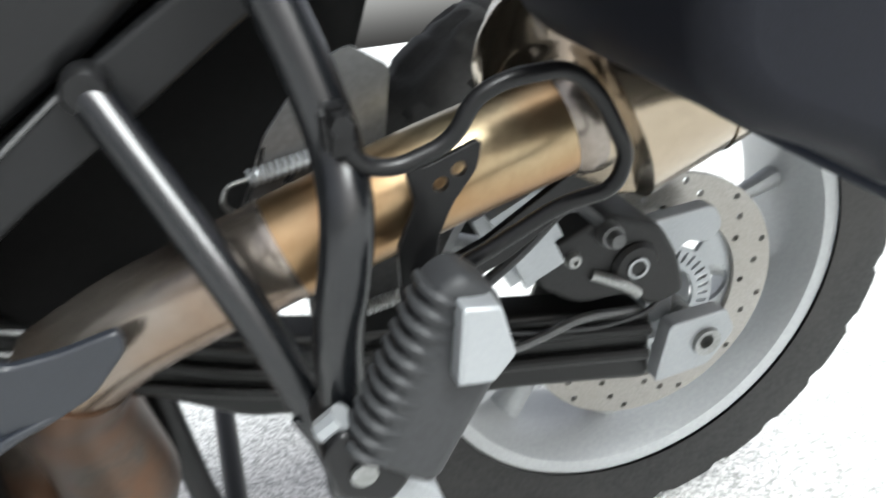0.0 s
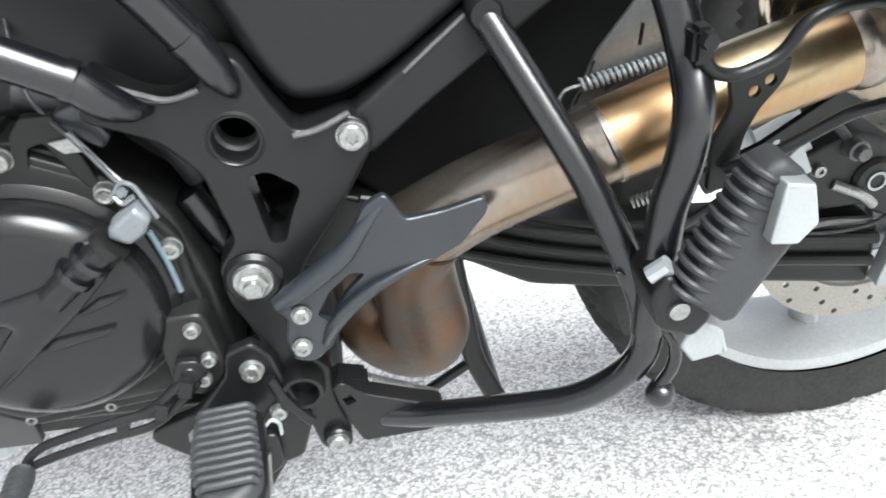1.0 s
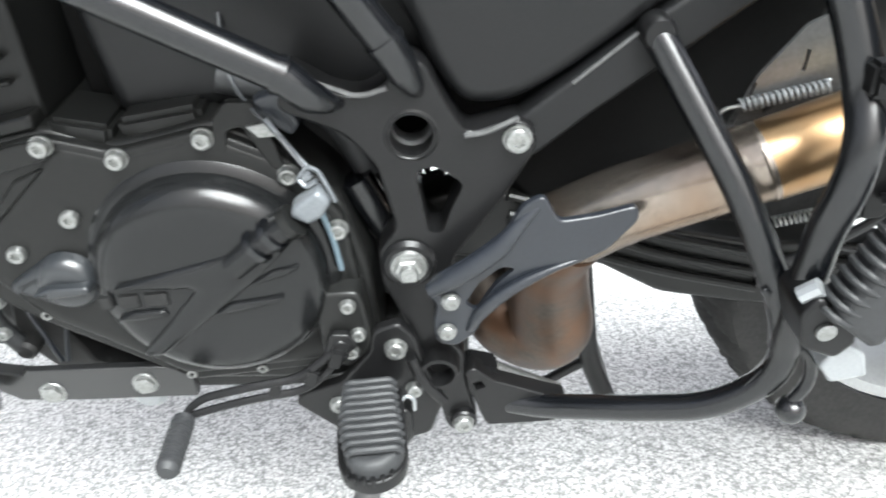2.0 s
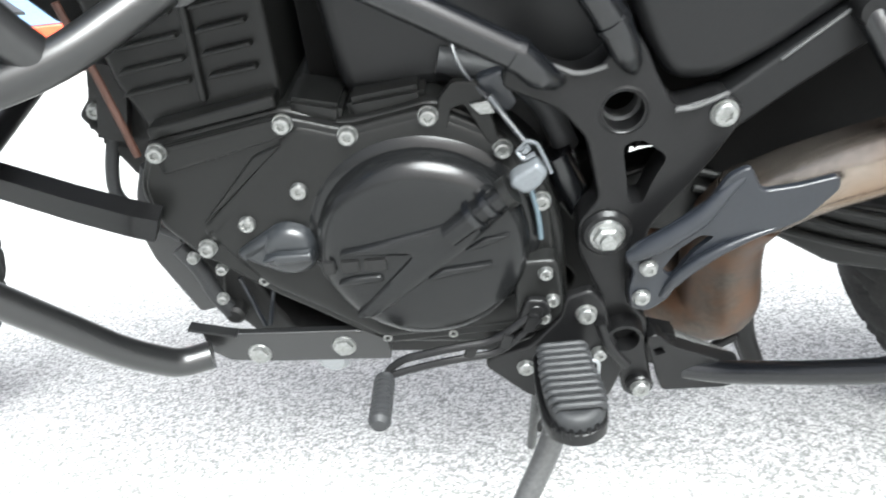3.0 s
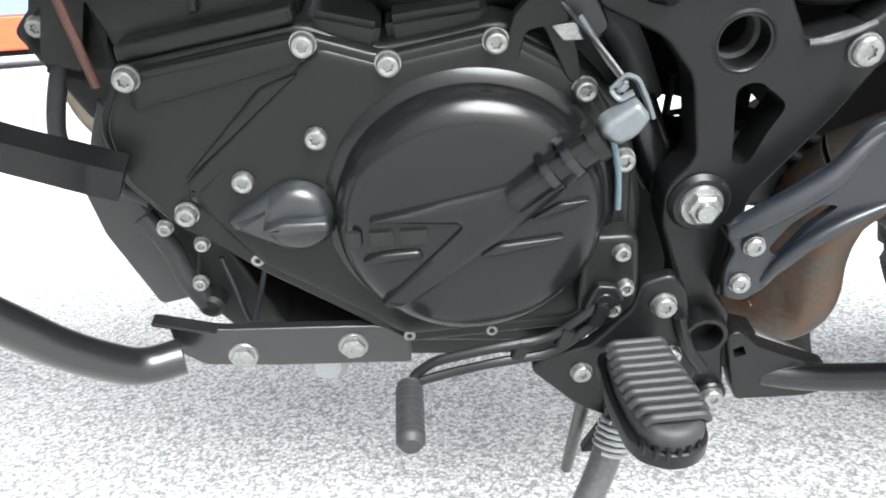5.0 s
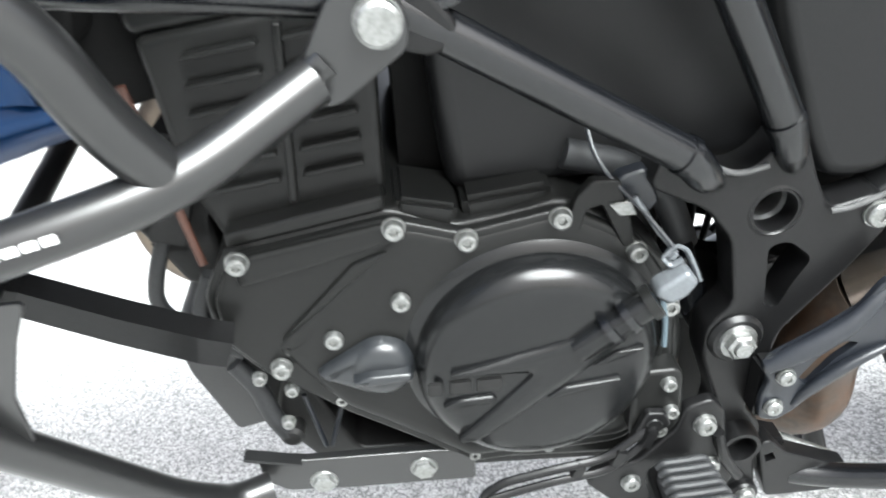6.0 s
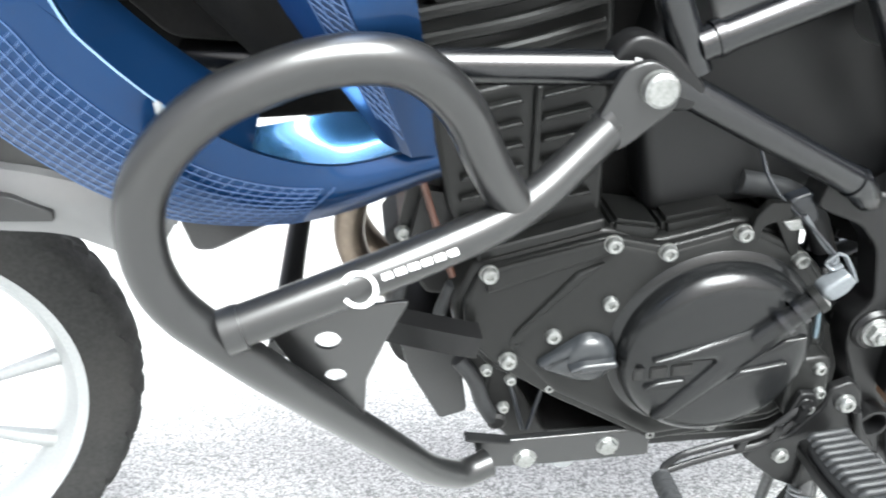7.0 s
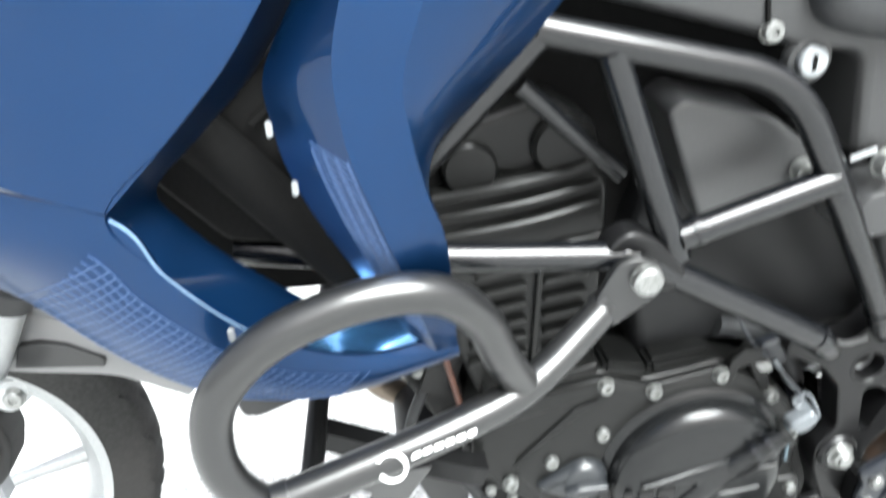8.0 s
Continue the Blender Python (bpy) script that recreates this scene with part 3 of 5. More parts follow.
bolt((-0.584, -0.188, 0.256), frame_ob, 0.0092, 0.006)

# trellis tubes
R = 0.0128
for pts in (
    [(-1.2, -0.19, 0.765), (-1.033, -0.215, 0.75), (-0.876, -0.215, 0.733)],
    [(-0.876, -0.215, 0.733), (-0.686, -0.203, 0.6145)],
    [(-0.955, -0.19, 0.92), (-0.895, -0.195, 0.905), (-0.75, -0.2, 0.868), (-0.708, -0.212, 0.782), (-0.615, -0.187, 0.625)],
    [(-0.898, -0.195, 0.9), (-0.838, -0.212, 0.725)],
    [(-0.838, -0.212, 0.744), (-0.708, -0.212, 0.783)],
    [(-0.955, -0.19, 0.915), (-1.06, -0.19, 0.81)],
):
    part("frame_tube", tube(pts, R, 0.05), GLOSS, frame_ob)
part("frame_tube", tube([(-0.965, -0.175, 0.875), (-0.875, -0.165, 0.785)], 0.008), GLOSS, frame_ob)
for a, b in (((-0.69, -0.2033, 0.617), (-0.685, -0.203, 0.6138)), ((-0.89, -0.215, 0.735), (-0.885, -0.215, 0.734)), ((-0.6175, -0.1876, 0.629), (-0.6145, -0.187, 0.624)), ((-0.826, -0.212, 0.748), (-0.82, -0.212, 0.75))):
    part("weld_collar", tube([a, b], 0.0142), GLOSS, frame_ob)
part("frame_node", plate([(-0.905, 0.748), (-0.885, 0.762), (-0.862, 0.752), (-0.83, 0.715), (-0.845, 0.698), (-0.9, 0.715)], -0.225, -0.2, r=0.012, bevel=0.004), FRAME, frame_ob)
part("socket", tube([(-0.686, -0.203, 0.6145), (-0.68, -0.2025, 0.608), (-0.672, -0.2, 0.598), (-0.66, -0.192, 0.588), (-0.652, -0.182, 0.582)], [0.0128, 0.0126, 0.0115, 0.008, 0.003], 0.004), GLOSS, frame_ob)
part("socket", tube([(-0.615, -0.187, 0.625), (-0.611, -0.186, 0.616), (-0.606, -0.184, 0.604), (-0.6, -0.18, 0.59), (-0.596, -0.174, 0.58)], [0.0128, 0.0127, 0.0118, 0.0085, 0.003], 0.004), GLOSS, frame_ob)
for a, b in (((-0.612, -0.125, 0.49), (-0.606, -0.125, 0.462)), ((-0.618, -0.12, 0.455), (-0.596, -0.12, 0.448)), ((-0.612, -0.12, 0.432), (-0.598, -0.12, 0.428))):
    part("linkage_bolt", tube([a, b], 0.0045, 0, 10), STANDGREY, frame_ob)

# rear subframe with the passenger foot rest hanger
sub = part("subframe", plate([(-0.535, 0.543), (-0.522, 0.556), (-0.428, 0.622), (-0.3, 0.7), (-0.28, 0.68), (-0.41, 0.592), (-0.47, 0.553), (-0.515, 0.52)], -0.17, -0.14, r=0.006, bevel=0.004), TAIL, motorcycle, "black rear subframe")
# thin grey strip that draws the highlight on the subframe's top edge
part("lit_edge", tube([(-0.485, -0.1705, 0.5785), (-0.46, -0.1705, 0.5975), (-0.43, -0.1705, 0.6195)], 0.0016, 0.01, 8), STANDGREY, sub)
part("hanger_tube", tube([(-0.428, -0.172, 0.613), (-0.375, -0.236, 0.512), (-0.343, -0.266, 0.43), (-0.335, -0.268, 0.372), (-0.38, -0.258, 0.328), (-0.448, -0.225, 0.3)], 0.0115, 0.035), GLOSS, sub, "gloss black hanger tube")
part("lower_tube", tube([(-0.446, -0.2255, 0.3005), (-0.505, -0.19, 0.272), (-0.54, -0.176, 0.268)], 0.0114, 0.035), GLOSS, sub)
part("hanger_tube", tube([(-0.356, -0.213, 0.72), (-0.329, -0.249, 0.629), (-0.3225, -0.26, 0.597), (-0.3235, -0.277, 0.573), (-0.33, -0.284, 0.542), (-0.337, -0.28, 0.51), (-0.34, -0.27, 0.4)], 0.0125, 0.03), GLOSS, sub)
part("web", plate([(-0.366, 0.455), (-0.35, 0.42), (-0.348, 0.383), (-0.37, 0.35), (-0.33, 0.36), (-0.33, 0.44)], -0.268, -0.264, r=0.006, bevel=0.001), GLOSS, sub)
part("lower_lug", plate([(-0.58, 0.318), (-0.57, 0.322), (-0.554, 0.305), (-0.537, 0.297), (-0.509, 0.284), (-0.487, 0.275), (-0.485, 0.252), (-0.503, 0.247), (-0.562, 0.248), (-0.568, 0.266)], -0.186, -0.168, [[(-0.573, 0.304), (-0.565, 0.307), (-0.561, 0.298), (-0.57, 0.295)]], r=0.005), FRAME, sub)
part("hook", tube([(-0.34, -0.272, 0.41), (-0.322, -0.276, 0.395), (-0.32, -0.279, 0.37), (-0.331, -0.28, 0.352)], 0.005, 0.012, 12), GLOSS, sub)
part("hook_ball", lathe([(0.0115 * math.sin(math.pi * i / 10), -0.0115 * math.cos(math.pi * i / 10)) for i in range(11)], (-0.331, -0.281, 0.344), 20), GLOSS, sub)
part("tube_boss", lathe([(0, -0.184), (0.01, -0.184), (0.0125, -0.18), (0.0125, -0.165)], (-0.428, 0, 0.614), 20), FRAME, sub)

# passenger foot rest, folded up
peg = part("passenger_peg", plate([(-0.34, 0.462), (-0.325, 0.492), (-0.297, 0.546), (-0.283, 0.552), (-0.266, 0.536), (-0.261, 0.506), (-0.268, 0.491), (-0.3, 0.436), (-0.308, 0.434)], -0.318, -0.293, r=0.008, bevel=0.007), RUBBER, motorcycle, "black ribbed rubber passenger foot rest, folded up")
for i in range(11):
    x, z = -0.3405 + 0.0042 * i, 0.4655 + 0.0078 * i
    part("rib", tube([(x - 0.001, -0.296, z + 0.001), (x - 0.002, -0.309, z + 0.0015), (x + 0.003, -0.3185, z - 0.001), (x + 0.014, -0.3175, z - 0.0085)], [0.0026, 0.0027, 0.0026, 0.0012], 0.005, 8), RUBBER, peg)
part("end_block", plate([(-0.289, 0.542), (-0.271, 0.539), (-0.264, 0.511), (-0.275, 0.498), (-0.293, 0.501)], -0.328, -0.306, r=0.002, bevel=0.002), ALU, peg, "bare alloy end block")
part("base_block", plate([(-0.318, 0.428), (-0.298, 0.414), (-0.292, 0.392), (-0.318, 0.388), (-0.328, 0.404)], -0.3, -0.275, r=0.003, bevel=0.003), ALU, peg, "bare alloy hinge block")
part("hinge", plate([(-0.356, 0.462), (-0.345, 0.476), (-0.325, 0.46), (-0.312, 0.435), (-0.325, 0.42), (-0.35, 0.432)], -0.309, -0.268, r=0.006, bevel=0.003), FRAME, peg)
part("weld", tube([(-0.352, -0.296, 0.468), (-0.342, -0.3, 0.478)], 0.007, 0, 10), ALU, peg, "worn bright metal edge")
bolt((-0.337, -0.309, 0.447), peg, 0.0068, 0.003, "flat")

# luggage rack wire and its plate
rack = part("rack_wire", tube([(-0.325, -0.276, 0.612), (-0.316, -0.276, 0.592), (-0.3, -0.276, 0.588), (-0.273, -0.276, 0.596), (-0.262, -0.276, 0.615), (-0.246, -0.276, 0.621), (-0.216, -0.276, 0.622), (-0.2, -0.276, 0.608), (-0.182, -0.276, 0.574), (-0.188, -0.276, 0.556), (-0.216, -0.272, 0.551), (-0.264, -0.265, 0.524), (-0.285, -0.25, 0.51)], 0.0043, 0.012, 12), FRAME, motorcycle, "bent black wire hoop of the luggage rack")
part("clip", box((-0.331, -0.284, 0.6), (-0.318, -0.268, 0.622), 0.003), FRAME, rack)
part("clip_nut", lathe([(0, -0.29), (0.005, -0.29), (0.006, -0.284)], (-0.324, 0, 0.616), 6), FRAME, rack)
part("rack_plate", plate([(-0.29, 0.58), (-0.279, 0.572), (-0.247, 0.583), (-0.25, 0.567), (-0.264, 0.55), (-0.272, 0.533), (-0.278, 0.493), (-0.295, 0.492), (-0.295, 0.53), (-0.284, 0.553)], -0.247, -0.243, [ring_pts(-0.27, 0.562, 0.0042, 12), ring_pts(-0.26, 0.5685, 0.0042, 12)], r=0.005, bevel=0.001), FRAME, rack)
part("rack_strip", plate([(-0.275, 0.472), (-0.225, 0.49), (-0.15, 0.535), (-0.13, 0.535), (-0.135, 0.52), (-0.21, 0.472), (-0.265, 0.452)], -0.19, -0.185, [ring_pts(-0.252, 0.47, 0.005, 12), ring_pts(-0.232, 0.477, 0.005, 12), ring_pts(-0.212, 0.487, 0.005, 12)], r=0.004, bevel=0.001), FRAME, rack)

# -- heel guard --
gap = [(p.x, p.z) for p in rounded([(-0.575, 0.413), (-0.563, 0.433), (-0.545, 0.448), (-0.533, 0.446), (-0.55, 0.43), (-0.566, 0.405)], 0.004)]
heel = part("heel_guard", plate([(-0.606, 0.426), (-0.599, 0.438), (-0.568, 0.457), (-0.54, 0.479), (-0.527, 0.502), (-0.511, 0.51), (-0.5, 0.4865), (-0.471, 0.4885), (-0.441, 0.4945), (-0.439, 0.482), (-0.462, 0.457), (-0.49, 0.444), (-0.516, 0.436), (-0.54, 0.421), (-0.556, 0.404), (-0.568, 0.381), (-0.584, 0.368), (-0.6, 0.373), (-0.602, 0.395), (-0.597, 0.413)], -0.207, -0.201, [gap], r=0.006, bevel=0.002,
                                 warp=lambda c: (c.x, c.y - 0.05 * max(0, c.x + 0.58) + 0.25 * max(0, c.x + 0.5) ** 1.0 * 0.3, c.z)), GREYPL, motorcycle, "slate grey moulded heel guard")
part("upper_arm", tube([(-0.602, -0.206, 0.428), (-0.594, -0.208, 0.434), (-0.57, -0.211, 0.45), (-0.545, -0.212, 0.468), (-0.53, -0.209, 0.486), (-0.515, -0.208, 0.5)], [0.006, 0.0085, 0.0085, 0.008, 0.006, 0.003], 0.02, 20, flat=0.75), GREYPL, heel)
part("lower_arm", tube([(-0.572, -0.205, 0.385), (-0.565, -0.208, 0.4), (-0.552, -0.211, 0.417), (-0.532, -0.212, 0.432), (-0.505, -0.211, 0.444), (-0.48, -0.208, 0.45)], [0.005, 0.0075, 0.0075, 0.006, 0.004, 0.002], 0.02, 20, flat=0.75), GREYPL, heel)
part("spacer", box((-0.6, -0.2, 0.366), (-0.576, -0.178, 0.42), 0.003), FRAME, heel)
bolt((-0.586, -0.21, 0.418), heel, 0.0068, 0.004)
bolt((-0.591, -0.21, 0.387), heel, 0.0068, 0.004)

# -- centre stand seen behind the pipes --
stand = part("centre_stand", tube([(-0.455, -0.06, 0.36), (-0.44, -0.05, 0.2), (-0.415, -0.05, 0.13)], 0.0115, 0.03), FRAME, motorcycle, "black tubular centre stand, folded")
part("brace", tube([(-0.5, -0.05, 0.16), (-0.435, -0.05, 0.2)], 0.006), FRAME, stand)
part("cross_tube", tube([(-0.42, -0.06, 0.14), (-0.42, 0.16, 0.14)], 0.0115), FRAME, stand)
part("stand_spring", coil((-0.552, -0.16, 0.298), (-0.49, -0.16, 0.262), 0.0058, 0.0012, 24), STEEL, stand, "closely wound stand spring")
part("spring_lug", box((-0.585, -0.178, 0.275), (-0.553, -0.15, 0.315), 0.004, turn=(0, 20, 0)), FRAME, stand)

# -- engine --
engine = part("engine", plate([(-1.0, 0.556), (-0.881, 0.575), (-0.84, 0.556), (-0.795, 0.562), (-0.757, 0.57), (-0.715, 0.55), (-0.668, 0.5), (-0.652, 0.43), (-0.65, 0.33), (-0.69, 0.3), (-0.83, 0.312), (-0.885, 0.355), (-0.925, 0.385), (-0.965, 0.415), (-0.99, 0.432), (-1.02, 0.472), (-1.024, 0.51)], -0.162, 0.16, r=0.012, bevel=0.006), ENGINE, motorcycle, "black parallel-twin engine")
part("cylinder_block", plate([(-1.03, 0.7), (-0.878, 0.72), (-0.882, 0.57), (-0.9, 0.56), (-1.0, 0.545), (-1.02, 0.6)], -0.145, 0.15, r=0.008, bevel=0.006), ENGINE, engine)
for k in range(6):
    z = 0.598 + 0.019 * k
    for x0, x1 in ((-1.012 + 0.002 * k, -0.952), (-0.938, -0.894)):
        z0, z1 = z + 0.12 * (x0 + 0.95), z + 0.12 * (x1 + 0.95)
        part("casting_fin", plate([(x0, z0), (x0 + 0.002, z0 + 0.0036), (x1 - 0.002, z1 + 0.0036), (x1, z1)], -0.154, -0.14, r=0.001, bevel=0.0014), ENGINE, engine)
part("casting_rib", plate([(-0.95, 0.58), (-0.944, 0.58), (-0.936, 0.706), (-0.942, 0.706)], -0.153, -0.14, r=0.001, bevel=0.002), ENGINE, engine)
part("top_ledge", plate([(-0.998, 0.566), (-0.884, 0.585), (-0.884, 0.573), (-0.998, 0.554)], -0.164, -0.14, r=0.002, bevel=0.003), ENGINE, engine)
part("cylinder_head", plate([(-1.04, 0.77), (-0.9, 0.79), (-0.876, 0.77), (-0.876, 0.715), (-1.035, 0.7)], -0.14, 0.15, r=0.01, bevel=0.006), ENGINE, engine)
for i in range(3):
    z = 0.735 + 0.02 * i
    part("cooling_rib", tube([(-1.035, -0.14, z - 0.008), (-0.95, -0.146, z + 0.002), (-0.885, -0.142, z + 0.014)], 0.0055, 0.04, 10), ENGINE, engine)
part("cam_cover", plate([(-1.035, 0.79), (-1.0, 0.83), (-0.93, 0.85), (-0.885, 0.82), (-0.88, 0.785), (-0.95, 0.775)], -0.13, 0.14, r=0.014, bevel=0.008), ENGINE, engine)
part("cam_plug", lathe([(0, -0.141), (0.024, -0.141), (0.028, -0.137), (0.028, -0.12)], (-0.918, 0, 0.805), 28), ENGINE, engine)
part("cam_plug", lathe([(0, -0.139), (0.022, -0.139), (0.025, -0.135), (0.025, -0.12)], (-1.0, 0, 0.79), 28), ENGINE, engine)
part("ledge", box((-0.878, -0.16, 0.556), (-0.832, -0.1, 0.575), 0.004, turn=(0, 14, 0)), ENGINE, engine)
part("ledge", box((-0.828, -0.155, 0.556), (-0.762, -0.1, 0.575), 0.005, turn=(0, -6, 0)), ENGINE, engine)

# cover plate edge and facets
cover = part("side_cover", plate([(-0.996, 0.55), (-0.881, 0.57), (-0.83, 0.553), (-0.757, 0.566), (-0.7, 0.535), (-0.665, 0.48), (-0.662, 0.42), (-0.662, 0.355), (-0.7, 0.325), (-0.83, 0.318), (-0.885, 0.36), (-0.93, 0.392), (-0.985, 0.44), (-1.012, 0.475), (-1.014, 0.515)], -0.17, -0.16, r=0.01, bevel=0.004), ENGINE, motorcycle, "matte black engine side cover")
part("facet", plate([(-0.994, 0.55), (-0.884, 0.568), (-0.876, 0.553), (-0.992, 0.526)], -0.1735, -0.168, r=0.004, bevel=0.002, wide=2.0), ENGINE, cover)
part("facet", plate([(-0.872, 0.56), (-0.898, 0.537), (-0.942, 0.498), (-0.976, 0.467), (-0.93, 0.402), (-0.885, 0.37), (-0.83, 0.328), (-0.7, 0.335), (-0.672, 0.36), (-0.672, 0.475), (-0.705, 0.53), (-0.757, 0.559), (-0.83, 0.546)], -0.1722, -0.165, r=0.008, bevel=0.0021, wide=5), ENGINE, cover)
part("crease", plate([(-0.884, 0.546), (-0.911, 0.537), (-0.971, 0.475), (-0.946, 0.493)], -0.1737, -0.17, r=0.001, bevel=0.003, wide=1.2), ENGINE, cover)
alt = part("alternator_cover", lathe([(0.0, -0.2045), (0.04, -0.2045), (0.068, -0.2042), (0.076, -0.203), (0.083, -0.2), (0.089, -0.195), (0.0925, -0.189), (0.094, -0.183), (0.0945, -0.177), (0.1, -0.1745), (0.104, -0.171), (0.104, -0.165)], (-0.778, 0, 0.44), 96), COVER, motorcycle, "round black alternator cover")
part("ridge", plate([(-0.85, 0.4545), (-0.8, 0.4655), (-0.755, 0.4755), (-0.731, 0.487), (-0.699, 0.505), (-0.692, 0.494), (-0.711, 0.475), (-0.738, 0.45), (-0.774, 0.422), (-0.805, 0.398), (-0.83, 0.381), (-0.846, 0.384), (-0.806, 0.425), (-0.785, 0.4465)], -0.2095, -0.2, r=0.004, bevel=0.0048, wide=1.9), COVER, alt)
part("ridge", plate([(-0.741, 0.448), (-0.722, 0.4595), (-0.7, 0.461), (-0.711, 0.454), (-0.732, 0.448)], -0.2072, -0.2, r=0.003, bevel=0.0025, wide=1.8), COVER, alt)
part("ridge", plate([(-0.856, 0.4225), (-0.842, 0.4285), (-0.815, 0.4295), (-0.812, 0.4225), (-0.838, 0.4205)], -0.2085, -0.2, r=0.002, bevel=0.0035, wide=1.2), COVER, alt)
part("ridge", plate([(-0.776, 0.4215), (-0.762, 0.4305), (-0.716, 0.434), (-0.725, 0.428), (-0.765, 0.4205)], -0.2085, -0.2, r=0.002, bevel=0.0035, wide=1.3), COVER, alt)
for x0, x1 in ((-0.865, -0.854), (-0.849, -0.832), (-0.8285, -0.8085)):
    part("emblem_block", box((x0, -0.2062, 0.4325), (x1, -0.203, 0.4465), 0.0014), CASTING, alt, "raised plain emblem block")
cap = part("filler_cap", lathe([(0, -0.187), (0.012, -0.187), (0.0185, -0.186), (0.0225, -0.183), (0.0255, -0.178), (0.0265, -0.168)], (-0.898, 0, 0.444), 40), CAPGREY, motorcycle, "grey plastic oil filler cap")
part("grip", plate([(-0.922, 0.444), (-0.908, 0.449), (-0.876, 0.4485), (-0.875, 0.441), (-0.908, 0.439)], -0.1955, -0.183, r=0.001, bevel=0.003), CAPGREY, cap)
part("fin", plate([(-0.952, 0.442), (-0.905, 0.4705), (-0.89, 0.4705), (-0.895, 0.417), (-0.91, 0.418)], -0.183, -0.168, r=0.003, bevel=0.009), CAPGREY, cap)
for x, z, y in ((-0.99, 0.549, -0.176), (-0.879, 0.564, -0.174), (-0.828, 0.548, -0.172), (-0.76, 0.559, -0.172), (-0.702, 0.524, -0.172), (-0.879, 0.501, -0.172), (-0.932, 0.472, -0.172), (-0.975, 0.449, -0.173), (-0.672, 0.471, -0.172)):
    bolt((x, y, z), cover)
for x, z in ((-0.875, 0.374), (-0.828, 0.326), (-0.763, 0.326), (-0.934, 0.405), (-0.972, 0.42), (-0.995, 0.435), (-0.98, 0.386)):
    bolt((x, -0.166, z), cover, 0.0052, 0.005)
for x, z in ((-0.675, 0.357), (-0.667, 0.376), (-0.672, 0.407)):
    bolt((x, -0.19, z), engine, 0.0062, 0.006)
part("sprocket_cover", plate([(-0.7, 0.42), (-0.66, 0.42), (-0.655, 0.36), (-0.68, 0.335), (-0.7, 0.35)], -0.19, -0.15, r=0.01, bevel=0.004), ENGINE, engine)
# sump and lower front of the crankcase
part("sump", plate([(-0.98, 0.43), (-0.95, 0.36), (-0.93, 0.31), (-0.68, 0.3), (-0.68, 0.26), (-0.95, 0.28), (-1.0, 0.35)], -0.13, 0.13, r=0.01, bevel=0.004), CASTING, engine)
part("drain_plug", lathe([(0, -0.118), (0.012, -0.118), (0.018, -0.112), (0.018, -0.05)], (-0.905, 0, 0.252), 24), ALU, engine, "pale round drain plug")
part("front_lug", plate([(-1.035, 0.45), (-0.985, 0.43), (-0.968, 0.345), (-0.988, 0.342), (-1.006, 0.38)], -0.125, -0.09, r=0.008, bevel=0.004), CASTING, engine)
for a, b in (((-0.968, -0.142, 0.392), (-0.957, -0.142, 0.33)), ((-0.936, -0.142, 0.382), (-0.952, -0.142, 0.33))):
    part("web", tube([a, b], 0.0022, 0, 8), GREYPL, engine)
part("casting_boss", lathe([(0, -0.148), (0.007, -0.148), (0.0105, -0.145), (0.0105, -0.1)], (-0.984, 0, 0.348), 20), CASTING, engine)
part("drain_hose", tube([(-1.019, -0.138, 0.43), (-1.003, -0.142, 0.405), (-0.9985, -0.142, 0.375), (-0.988, -0.14, 0.35)], 0.0085, 0.02, 12), RUBBER, engine)
# coolant pipe over the cover, with hose clamp, and cables
part("coolant_pipe", tube([(-0.752, -0.204, 0.464), (-0.725, -0.206, 0.485), (-0.698, -0.206, 0.503)], 0.011, 0.02, 18), COVER, engine)
for k in range(2):
    part("pipe_collar", tube([(-0.731 + 0.013 * k, -0.206, 0.481 + 0.0095 * k), (-0.7265 + 0.013 * k, -0.206, 0.4845 + 0.0095 * k)], 0.0142, 0, 18), GLOSS, engine)
part("pipe_lip", tube([(-0.703, -0.206, 0.5), (-0.697, -0.206, 0.504)], 0.0135, 0, 18), ENGINE, engine)
part("clutch_arm", plate([(-0.697, 0.515), (-0.676, 0.528), (-0.667, 0.517), (-0.675, 0.505), (-0.687, 0.499), (-0.699, 0.507)], -0.21, -0.194, r=0.004, bevel=0.004), LEVER, engine, "grey release lever")
part("cable_end", box((-0.6875, -0.198, 0.529), (-0.6805, -0.188, 0.538), 0.002, turn=(0, 35, 0)), LEVER, engine)
part("cable", tube([(-0.684, -0.195, 0.54), (-0.705, -0.18, 0.566), (-0.735, -0.16, 0.595), (-0.74, -0.12, 0.65)], 0.0018, 0.03, 8), GREYPL, engine)
part("cable_bracket", plate([(-0.757, 0.545), (-0.749, 0.574), (-0.738, 0.586), (-0.718, 0.584), (-0.708, 0.551), (-0.703, 0.527), (-0.713, 0.529), (-0.73, 0.566), (-0.741, 0.563), (-0.746, 0.543)], -0.172, -0.164, r=0.003, bevel=0.0015), ENGINE, engine)
part("hose", tube([(-0.75, -0.13, 0.59), (-0.7, -0.13, 0.575), (-0.665, -0.12, 0.545), (-0.645, -0.122, 0.495)], 0.012, 0.03, 14), RUBBER, engine)
part("printed_tape", tube([(-0.682, -0.176, 0.49), (-0.676, -0.178, 0.465), (-0.674, -0.177, 0.435)], 0.0024, 0.02, 8), HOSEBLUE, engine, "pale blue printed cable tape")
part("starter", tube([(-0.657, -0.135, 0.497), (-0.633, -0.135, 0.442), (-0.6315, -0.135, 0.4385)], [0.015, 0.016, 0.0135], 0.003), GLOSS, engine, "gloss black cylinder behind the frame plate")
